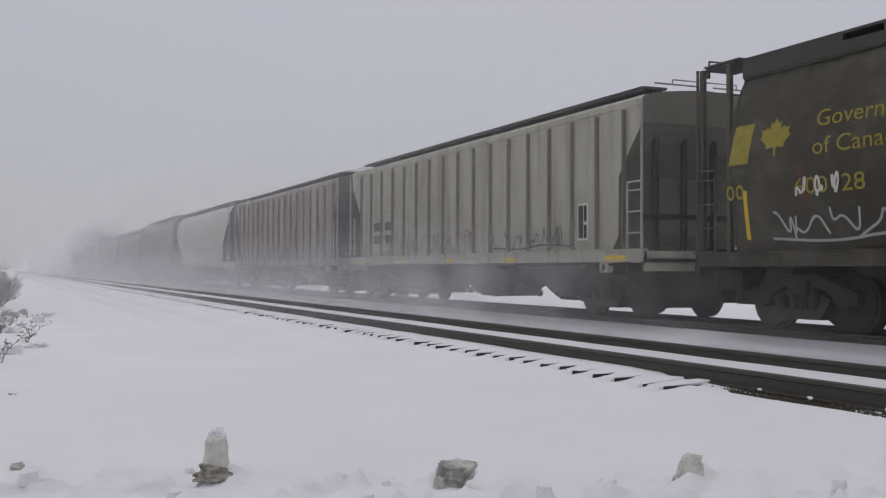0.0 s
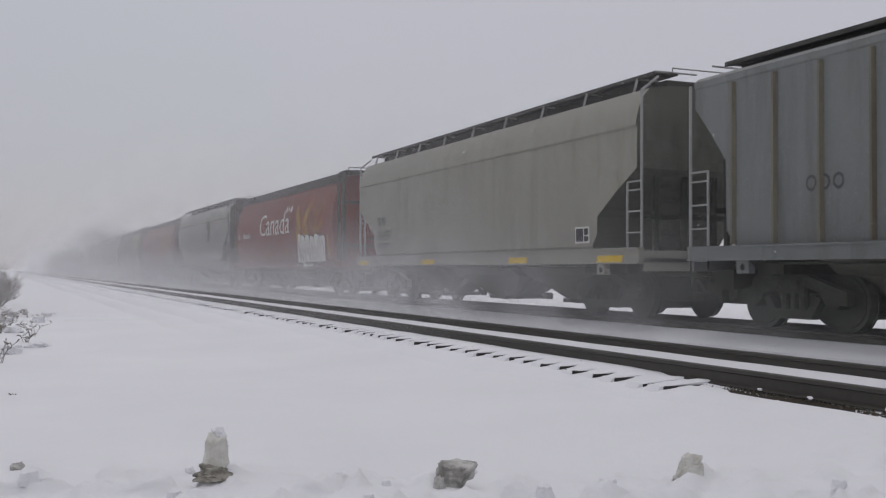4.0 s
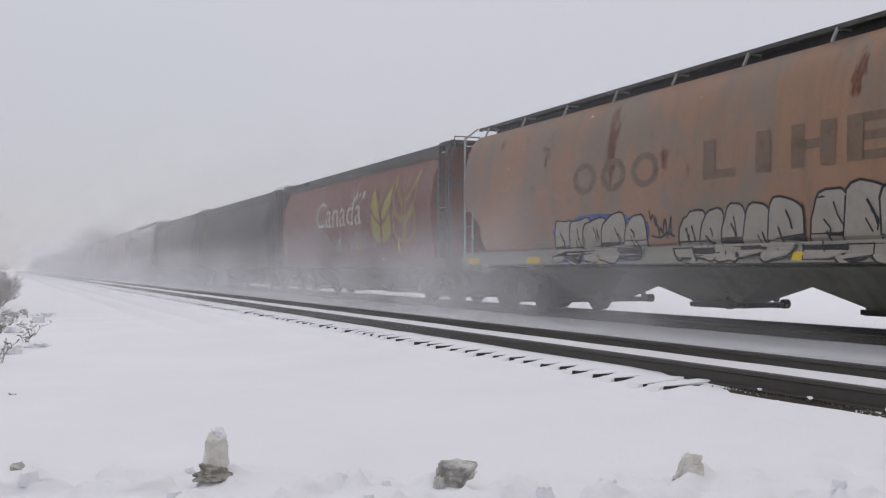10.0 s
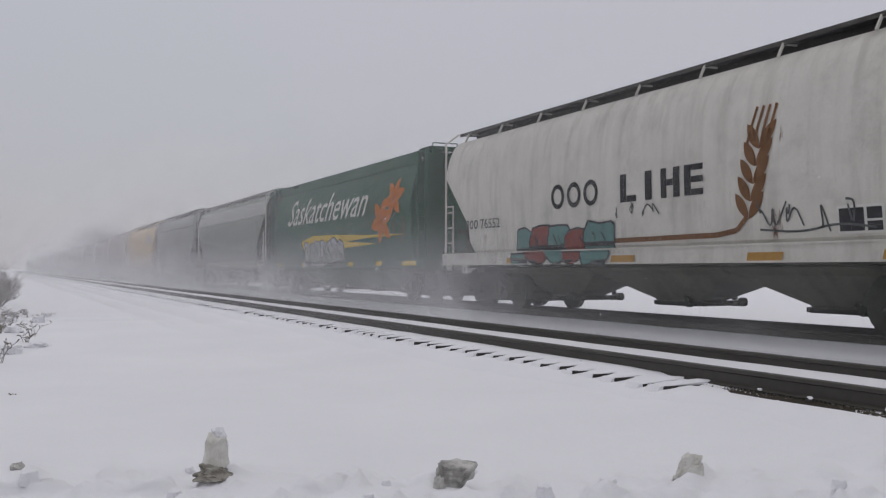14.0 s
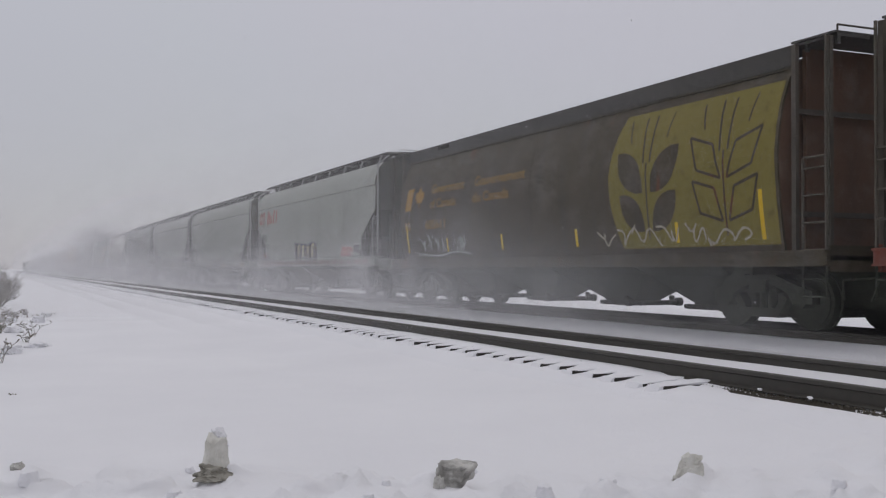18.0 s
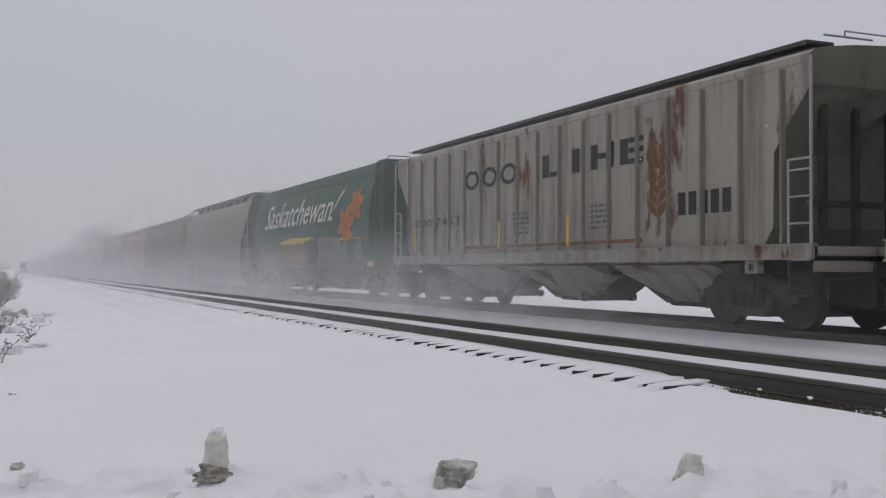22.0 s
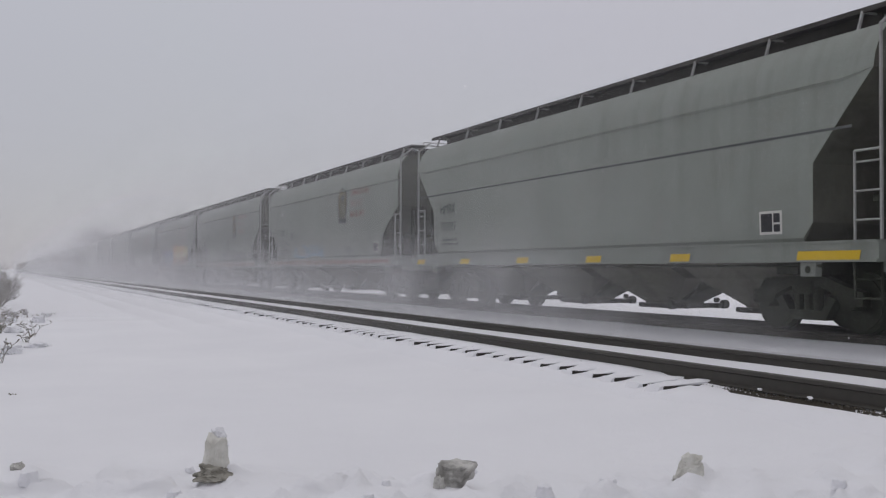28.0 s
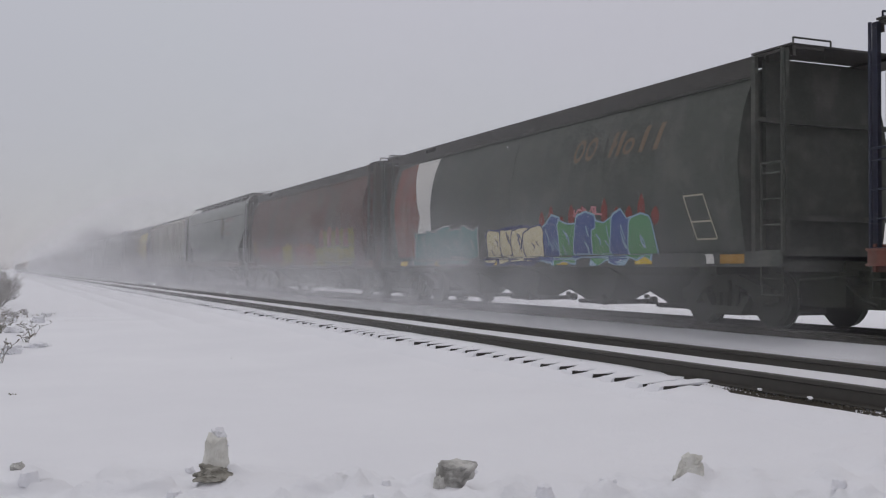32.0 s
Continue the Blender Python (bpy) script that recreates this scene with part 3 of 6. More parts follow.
def ladder_mesh(side, y0, y1, z0, tall, short, bend):
    """A corner ladder: a tall stile at the end that bends in to the roof walk, a short one, and round rungs."""
    bm = bmesh.new()
    x = side * 1.53
    bar(bm, (x, y0, z0), (x, y0, tall), 0.028)
    if bend:
        bar(bm, (x, y0, tall), (side * 1.16, y0, 4.56), 0.028)
    bar(bm, (x, y1, z0), (x, y1, short), 0.024)
    z = z0 + 0.12
    while z < short:
        bar(bm, (x, y0, z), (x, y1, z), 0.016, 5)
        z += 0.40
    bar(bm, (x, y0, short), (x, y1, short), 0.02, 5)
    return mesh_of(bm, "ladder")


def step_mesh(side, y0, y1):
    """The stirrup step that hangs under the sill below a ladder."""
    bm = bmesh.new()
    x = side * 1.53
    for y in (y0, y1):
        bar(bm, (x, y, 0.55), (x, y, 1.12), 0.02, 5)
    for z in (0.56, 0.82):
        bar(bm, (x, y0, z), (x, y1, z), 0.018, 5)
    return mesh_of(bm, "sill_step")


def post_mesh(tall):
    bm = bmesh.new()
    box(bm, -0.035, 0.035, -0.045, 0.045, 1.1, tall)
    return mesh_of(bm, "end_post")


def cross_rail_mesh():
    bm = bmesh.new()
    box(bm, -1.40, 1.40, -0.03, 0.03, -0.04, 0.04)
    return mesh_of(bm, "cross_rail")


def hopper_mesh(y0, y1, deep, apex, mouth, part_at=0.498):
    """One discharge bay: sloped sheets that narrow to a mouth."""
    c = 0.5 * (y0 + y1)
    bm = bmesh.new()
    rings = []
    for z, hx, hy in ((1.36, 1.45, 0.5 * (y1 - y0)), (1.06, 1.22, part_at * (y1 - y0)), (apex, 0.78, (0.5 * part_at + 0.23) * (y1 - y0)), (deep + 0.06, 0.32, mouth * (y1 - y0)), (deep, 0.30, (mouth - 0.01) * (y1 - y0))):
        rings.append([(-hx, c - hy, z), (hx, c - hy, z), (hx, c + hy, z), (-hx, c + hy, z)])
    loft(bm, rings)
    return mesh_of(bm, "hopper_bay")


def saddle_shade_mesh(c, apex, foot):
    """The ridge between two bays, a dark block added for the far slopes' shade."""
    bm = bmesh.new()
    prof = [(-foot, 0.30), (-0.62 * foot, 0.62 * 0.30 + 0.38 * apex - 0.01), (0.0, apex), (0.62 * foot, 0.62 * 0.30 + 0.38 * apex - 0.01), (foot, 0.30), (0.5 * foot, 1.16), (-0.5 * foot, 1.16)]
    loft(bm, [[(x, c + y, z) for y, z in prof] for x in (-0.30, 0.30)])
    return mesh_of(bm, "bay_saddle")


def gate_mesh(c, deep):
    """The outlet gate under a bay, with its frame, rack shaft and capstan ends."""
    bm = bmesh.new()
    box(bm, -0.42, 0.42, c - 0.55, c + 0.55, deep - 0.06, deep - 0.004)
    bar(bm, (-0.62, c - 0.78, deep + 0.02), (0.62, c - 0.78, deep + 0.02), 0.035)
    for x in (-0.62, 0.62):
        bar(bm, (x - 0.06, c - 0.78, deep + 0.02), (x + 0.06, c - 0.78, deep + 0.02), 0.085, 8)
        bar(bm, (x * 0.9 - 0.04, c - 0.62, deep + 0.10), (x * 0.9 + 0.04, c - 0.62, deep + 0.10), 0.05, 7)
    for x in (-0.38, 0.38):
        box(bm, x - 0.04, x + 0.04, c - 0.95, c + 0.62, deep - 0.05, deep + 0.03)
    return mesh_of(bm, "outlet_gate")


def wheelset_mesh():
    bm = bmesh.new()
    for s in (-1, 1):
        bar(bm, (s * 0.685, 0, 0.457), (s * 0.82, 0, 0.457), 0.457, 22)
        bar(bm, (s * 0.66, 0, 0.457), (s * 0.69, 0, 0.457), 0.485, 22)
        bar(bm, (s * 0.82, 0, 0.457), (s * 0.84, 0, 0.457), 0.39, 22)
        bar(bm, (s * 0.84, 0, 0.457), (s * 1.05, 0, 0.457), 0.10, 10)
    bar(bm, (-0.7, 0, 0.457), (0.7, 0, 0.457), 0.085, 10)
    return mesh_of(bm, "wheelset")


def side_frame_mesh(side):
    """A cast truck side: arched top, dipped bottom, bearing pedestals and a nest of springs."""
    bm = bmesh.new()
    x0, x1 = side * 0.92, side * 1.08
    prof = [(-1.15, 0.42), (-1.15, 0.62), (-0.85, 0.70), (-0.35, 0.86), (0.35, 0.86), (0.85, 0.70), (1.15, 0.62), (1.15, 0.42), (0.72, 0.42), (0.62, 0.58), (0.30, 0.70), (-0.30, 0.70), (-0.62, 0.58), (-0.72, 0.42)]
    loft(bm, [[(x, y, z) for y, z in prof] for x in (x0, x1)])
    low = [(-0.62, 0.50), (-0.42, 0.19), (0.42, 0.19), (0.62, 0.50), (0.50, 0.56), (0.34, 0.34), (-0.34, 0.34), (-0.50, 0.56)]
    loft(bm, [[(x, y, z) for y, z in low] for x in (x0, x1)])
    for y in (-0.2, 0.0, 0.2):
        bar(bm, (0.5 * (x0 + x1), y, 0.34), (0.5 * (x0 + x1), y, 0.70), 0.075, 8)
    return mesh_of(bm, "side_frame")


def bolster_mesh():
    bm = bmesh.new()
    box(bm, -1.15, 1.15, -0.2, 0.2, 0.58, 0.78)
    box(bm, -0.35, 0.35, -0.32, 0.32, 0.70, 0.88)
    for y in (-0.4, 0.4):
        box(bm, -0.75, 0.75, y - 0.06, y + 0.06, 0.26, 0.46)
        box(bm, -0.80, 0.80, 1.42 * y - 0.05, 1.42 * y + 0.05, 0.52, 0.74)
    box(bm, -0.5, 0.5, -0.42, 0.42, 0.17, 0.58)
    for y in (-0.48, 0.48):
        bar(bm, (-0.72, y, 0.24), (0.72, y, 0.24), 0.07, 7)
    return mesh_of(bm, "bolster")


def coupler_mesh(d):
    """A knuckle coupler that reaches half across the gap."""
    bm = bmesh.new()
    box(bm, -0.09, 0.09, min(0, d * 0.35), max(0, d * 0.35), 0.76, 0.94)
    loft(bm, [[(-w, d * y, 0.70), (w, d * y, 0.70), (w, d * y, 1.0), (-w, d * y, 1.0)] for y, w in ((0.30, 0.10), (0.42, 0.17), (0.58, 0.19), (0.63, 0.12))])
    bar(bm, (0.35, 0, 0.85), (0.2, d * 0.5, 0.55), 0.03)
    # the knuckle's lower lug, the carrier under the shank and the lifting lever across the end
    box(bm, -0.20, 0.20, min(0, d * 0.60), max(0, d * 0.60), 0.34, 0.71)
    bar(bm, (-1.35, d * 0.10, 0.80), (0.1, d * 0.16, 0.88), 0.02, 5)
    bar(bm, (-1.35, d * 0.10, 0.80), (-1.42, d * 0.18, 0.52), 0.02, 5)
    # air hose
    for p, q in (((-0.34, d * 0.05, 0.78), (-0.30, d * 0.28, 0.50)), ((-0.30, d * 0.28, 0.50), (-0.20, d * 0.52, 0.40))):
        bar(bm, p, q, 0.035, 6)
    return mesh_of(bm, "coupler")


SHARED = {"wheelset": wheelset_mesh(), "bolster": bolster_mesh(), "frame_left": side_frame_mesh(-1), "frame_right": side_frame_mesh(1),
          "coupler_back": coupler_mesh(-1), "coupler_front": coupler_mesh(1)}


def template(name):
    """All the meshes of one kind of car: (part name, mesh, which paint, parent's index or None, place)."""
    k = KINDS[name]
    L, prof = k["length"], k["prof"]
    rows = []
    add = rows.append
    shell, ends = body_mesh(k)
    add(("body", shell, "body", None, (0, 0, 0)))
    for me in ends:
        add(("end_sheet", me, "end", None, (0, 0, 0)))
    round_car = name == "cylinder"
    z0, z1, xo = (1.00, 1.24, 1.50) if round_car else (1.06, 1.36, 1.56)
    if name in ("ribbed", "panel"):
        z0, z1, xo = 1.10, 1.34, 1.50
    for s in (-1, 1):
        bm = bmesh.new()
        box(bm, s * xo - 0.06, s * xo + 0.06, 0.0, L, z0 + 0.03, z1 - 0.03)
        box(bm, s * xo - 0.10, s * xo + 0.085, 0.0, L, z1 - 0.03, z1)
        box(bm, s * xo - 0.10, s * xo + 0.075, 0.0, L, z0, z0 + 0.03)
        add(("side_sill", mesh_of(bm, "side_sill"), "sill", None, (0, 0, 0)))
    # centre sill, end decks
    bm = bmesh.new()
    box(bm, -0.32, 0.32, 0.0, 3.4, 0.72, 1.06)
    box(bm, -0.32, 0.32, L - 3.4, L, 0.72, 1.06)
    box(bm, -0.2, 0.2, 3.4, L - 3.4, 1.08, 1.16)
    # draft gear pockets and strikers at both ends, with the brake rigging behind them
    for a, b in ((-0.06, 1.15), (L - 1.15, L + 0.06)):
        box(bm, -0.36, 0.36, a, b, 0.36, 1.08)
    for a, b in ((1.0, 3.0), (L - 3.0, L - 1.0)):
        box(bm, -0.62, -0.54, a, b, 0.34, 0.52)
        box(bm, 0.54, 0.62, a, b, 0.34, 0.52)
    for y in (1.95, L - 1.95):
        box(bm, -1.42, 1.42, y - 0.22, y + 0.22, 0.88, 1.18)
    add(("centre_sill", mesh_of(bm, "centre_sill"), "under", None, (0, 0, 0)))
    for y0, y1 in ((0.0, 0.5), (L - 0.5, L)):
        bm = bmesh.new()
        box(bm, -1.5, 1.5, y0, y1, 1.08, 1.16)
        box(bm, -1.5, 1.5, y0 if y0 == 0.0 else y1 - 0.08, (0.08 if y0 == 0.0 else y1), 0.92, 1.30)
        add(("end_deck", mesh_of(bm, "end_deck"), "sill", None, (0, 0, 0)))
    # roof walks
    if round_car:
        for s in (-1, 1):
            bm = bmesh.new()
            a, b = sorted((s * 0.72, s * 1.34))
            box(bm, a, b, 0.0, L, 4.335, 4.38)
            a, b = sorted((s * 1.28, s * 1.34))
            box(bm, a, b, 0.95, L - 3.85, 4.06, 4.335)
            box(bm, a, b, L - 3.1, L - 0.95, 4.06, 4.335)
            box(bm, a, b, L - 3.85, L - 3.1, 4.06, 4.24)
            for y in (0.0, 0.6, L - 0.65, L - 0.05):
                box(bm, a, b, y, y + 0.05, 4.22, 4.335)
            add(("roof_walk", mesh_of(bm, "roof_walk"), "board", None, (0, 0, 0)))
        for y0, y1 in ((0.0, 0.9), (L - 0.9, L)):
            bm = bmesh.new()
            box(bm, -1.38, 1.38, y0, y1, 4.385, 4.415)
            add(("end_platform", mesh_of(bm, "end_platform"), "board", None, (0, 0, 0)))
        for y0, y1 in ((0.86, 0.94), (L - 0.94, L - 0.86)):
            bm = bmesh.new()
            box(bm, -1.12, 1.12, y0, y1, 1.16, 4.36)
            add(("end_bulkhead", mesh_of(bm, "end_bulkhead"), "end", None, (0, 0, 0)))
        for y0 in (0.04, L - 0.04):
            bm = bmesh.new()
            for a, b in (((-1.30, y0, 4.41), (-1.30, y0, 4.51)), ((-0.55, y0, 4.41), (-0.55, y0, 4.51)), ((-1.30, y0, 4.51), (-0.55, y0, 4.51))):
                bar(bm, a, b, 0.016, 5)
            add(("grab_rail", mesh_of(bm, "grab_rail"), "post", None, (0, 0, 0)))
        post, rail = post_mesh(4.335), cross_rail_mesh()
        for y in (0.06, 0.75, L - 0.06, L - 0.75):
            for x in (-1.44, 1.44):
                add(("end_post", post, "post", None, (x, y, 0)))
            if 0.1 < y < L - 0.1:
                for z in (1.79, 3.34):
                    add(("cross_rail", rail, "post", None, (0, y, z)))
    else:
        top = (4.68 if prof is SLAB or name == "long_bow" else 4.55) if prof is not CRATE else (4.41 if name == "panel" else 4.46)
        back = 0.85 if name == "panel" else (0.5 if name == "ribbed" else 0.15)
        for s in (-1, 1):
            bm = bmesh.new()
            a, b = sorted((s * 0.62, s * 1.18))
            box(bm, a, b, back, L - back, top - 0.045, top)
            a, b = sorted((s * 1.14, s * 1.18))
            box(bm, a, b, back, L - back, top - 0.075, top - 0.046)
            a, b = sorted((s * 0.86, s * 0.90))
            box(bm, a, b, 0.6, L - 0.6, 4.3, top - 0.046)
            add(("roof_walk", mesh_of(bm, "roof_walk"), "board", None, (0, 0, 0)))
            if prof is not CRATE:
                bm = bmesh.new()
                bar(bm, (s * 1.16, 0, top - 0.05), (s * 1.27, 0, 4.28), 0.028, 5)
                bar(bm, (s * 1.16, 0, top - 0.06), (s * 0.7, 0, top - 0.06), 0.022, 5)
                me = mesh_of(bm, "walk_bracket")
                n = 9
                for i in range(n):
                    add(("walk_bracket", me, "post", None, (0, 0.7 + i * (L - 1.4) / (n - 1), 0)))
        bm = bmesh.new()
        box(bm, -0.48, 0.48, 0.7, L - 0.7, 4.36, top - 0.02)
        for i in range(9):
            y = 1.1 + i * (L - 2.2) / 8
            box(bm, -0.52, 0.52, y - 0.05, y + 0.05, 4.36, top + 0.01)
        add(("hatch_cover", mesh_of(bm, "hatch_cover"), "board", None, (0, 0, 0)))
        for y in (0.15, L - 0.15):
            bm = bmesh.new()
            for s in (-1, 1):
                bar(bm, (s * 1.16, y, top), (s * 0.2, y, top), 0.018, 5)
                bar(bm, (s * 0.75, y, top), (s * 0.75, y, top + 0.09), 0.014, 5)
            bar(bm, (-0.75, y, top + 0.09), (0.75, y, top + 0.09), 0.014, 5)
            add(("grab_rail", mesh_of(bm, "grab_rail"), "post", None, (0, 0, 0)))
        # slope-sheet stiffeners and end posts behind the cut ends
        for y in (0.35, L - 0.35):
            bm = bmesh.new()
            for x in (-1.0, -0.35, 0.35, 1.0):
                box(bm, x - 0.05, x + 0.05, y - 0.05, y + 0.05, 1.1, k["cut"][0] + 0.2)
            box(bm, -1.3, 1.3, y - 0.05, y + 0.05, 1.9, 2.0)
            add(("end_frame", mesh_of(bm, "end_frame"), "under", None, (0, 0, 0)))
    # ladders at the four corners
    tall, bend = (4.33, False) if round_car else ((4.28, True) if prof is not CRATE else (4.1, False))
    for s in (-1, 1):
        for y0, y1, short in ((0.03, 0.50, 2.6), (L - 0.03, L - 0.50, 2.6)):
            add(("ladder", ladder_mesh(s, y0, y1, 1.12, tall, short, bend), "post", None, (0, 0, 0)))
            add(("sill_step", step_mesh(s, y0, y1), "under", None, (0, 0, 0)))
    # bays and gates
    mid = 0.5 * L
    edges = {"cylinder": (-5.95, -3.35, 0.0, 3.35, 5.95), "wide_slab": (-6.0, -3.18, 0.0, 3.18, 6.0), "slab": (-5.75, -2.03, 2.03, 5.75)}.get(name, (2.3 - mid, -2.2, 2.2, mid - 2.3))
    shape = (0.27, 0.84, 0.17) if round_car else ((0.32, 0.86, 0.16) if prof in (BOW, CRATE) else (0.26, 0.80, 0.17))
    for a, b in zip(edges, edges[1:]):
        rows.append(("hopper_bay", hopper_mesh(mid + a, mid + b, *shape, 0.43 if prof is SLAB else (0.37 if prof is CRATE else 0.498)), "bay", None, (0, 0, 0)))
        at = len(rows) - 1
        add(("outlet_gate", gate_mesh(mid + 0.5 * (a + b), shape[0]), "under", at, (0, 0, 0)))
    if prof in (SLAB, CRATE):
        for e in edges[1:-1]:
            add(("bay_saddle", saddle_shade_mesh(mid + e, 0.66 if prof is SLAB else 0.80, 1.15), "under", None, (0, 0, 0)))
    if round_car:
        for s in (-1, 1):
            bm = bmesh.new()
            a, b = sorted((s * 1.25, s * 1.32))
            box(bm, a, b, k["inset"], L - k["inset"], 4.03, 4.07)
            add(("top_chord", mesh_of(bm, "top_chord"), "body", None, (0, 0, 0)))
        ring_prof = ROUND[2:11]
        bm = bmesh.new()
        loft(bm, [[(-(x + 0.004), dy, z) for x, z in ring_prof] + [(-(x - 0.03), dy, z) for x, z in ring_prof[::-1]] for dy in (-0.035, 0.035)])
        me = mesh_of(bm, "seam_band")
        for i in range(5):
            add(("seam_band", me, "body", None, (0, k["inset"] + 0.03 + i * (L - 2 * k["inset"] - 0.06) / 4, 0)))
    # vertical ribs
    if "ribs" in k:
        bm = bmesh.new()
        loft(bm, [[(0.0, -0.04, z), (-0.08, -0.022, z), (-0.08, 0.022, z), (0.0, 0.04, z)] for z in (1.36, 4.0)])
        me = mesh_of(bm, "rib")
        bm = bmesh.new()
        loft(bm, [[(0.0, -0.04, z), (0.08, -0.022, z), (0.08, 0.022, z), (0.0, 0.04, z)] for z in (1.36, 4.0)])
        other = mesh_of(bm, "rib")
        first, last = (0.66, L - 1.1) if name == "ribbed" else (1.0, L - 1.0)
        for i in range(k["ribs"]):
            y = first + i * (last - first) / (k["ribs"] - 1)
            add(("rib", me, "rib", None, (-1.465, y, 0)))
            add(("rib", other, "rib", None, (1.465, y, 0)))
    # train pipe under the near sill, jacking pads
    if not round_car:
        bm = bmesh.new()
        bar(bm, (-xo + 0.03, 1.1, z0 - 0.05), (-xo + 0.03, L - 1.1, z0 - 0.05), 0.022, 5)
        add(("train_pipe", mesh_of(bm, "train_pipe"), "under", None, (0, 0, 0)))
        for y in (1.35, L - 1.35):
            bm = bmesh.new()
            box(bm, -xo - 0.02, -xo + 0.10, y - 0.15, y + 0.15, z0 - 0.21, z0 - 0.004)
            pad = len(rows)
            add(("jacking_pad", mesh_of(bm, "jacking_pad"), "sill", None, (0, 0, 0)))
            bm = bmesh.new()
            bar(bm, (-xo - 0.026, y, z0 - 0.11), (-xo - 0.016, y, z0 - 0.11), 0.055, 10)
            add(("pad_hole", mesh_of(bm, "pad_hole"), "under", pad, (0, 0, 0)))
    # brake gear
    bm = bmesh.new()
    box(bm, -1.2, -0.7, L - 0.75, L - 0.25, 0.62, 0.95)
    add(("brake_valve", mesh_of(bm, "brake_valve"), "under", None, (0, 0, 0)))
    bm = bmesh.new()
    bar(bm, (0.9, 0.1, 0.85), (0.9, 0.9, 0.85), 0.2, 10)
    add(("air_tank", mesh_of(bm, "air_tank"), "under", None, (0, 0, 0)))
    # trucks
    for y in (1.95, L - 1.95):
        rows.append(("truck", SHARED["bolster"], "truck", None, (0, y, 0)))
        at = len(rows) - 1
        add(("side_frame", SHARED["frame_left"], "truck", at, (0, 0, 0)))
        add(("side_frame", SHARED["frame_right"], "truck", at, (0, 0, 0)))
        add(("wheelset", SHARED["wheelset"], "truck", at, (0, -0.89, 0)))
        add(("wheelset", SHARED["wheelset"], "truck", at, (0, 0.89, 0)))
    add(("coupler", SHARED["coupler_back"], "truck", None, (0, 0, 0)))
    add(("coupler", SHARED["coupler_front"], "truck", None, (0, L, 0)))
    return rows


TEMPLATES = {name: template(name) for name in KINDS}
CARS = []


def build_car(kind, trailing, body, label, sill=None, post=None, bay=None, rib=None, board=None, end=None):
    """One hopper car whose trailing corner post stands at y = trailing when the clip starts."""
    car = tagged(new("hopper_car", None), label, "hopper car", "freight cars of the train")
    # square cars get end sheets in the darker paint that holds their shade
    look_up = {"body": M[body], "rib": M[rib or body], "end": M[end or (body if kind == "cylinder" else "end_shade")], "sill": M[sill or body], "under": M["under"], "truck": M["truck"], "board": M[board or "board"], "post": M[post or ("post_dark" if kind == "cylinder" else "galv")], "bay": M[bay or ("under" if kind == "cylinder" else "bay")]}
    made = []
    for name, me, key, up, at in TEMPLATES[kind]:
        ob = place(name, me, look_up[key], car if up is None else made[up])
        ob.location = at
        made.append(ob)
    car["built_as"] = kind
    CARS.append((car, trailing, kind))
    car.location = (TRAIN_TRACK, trailing, 0)
    return car


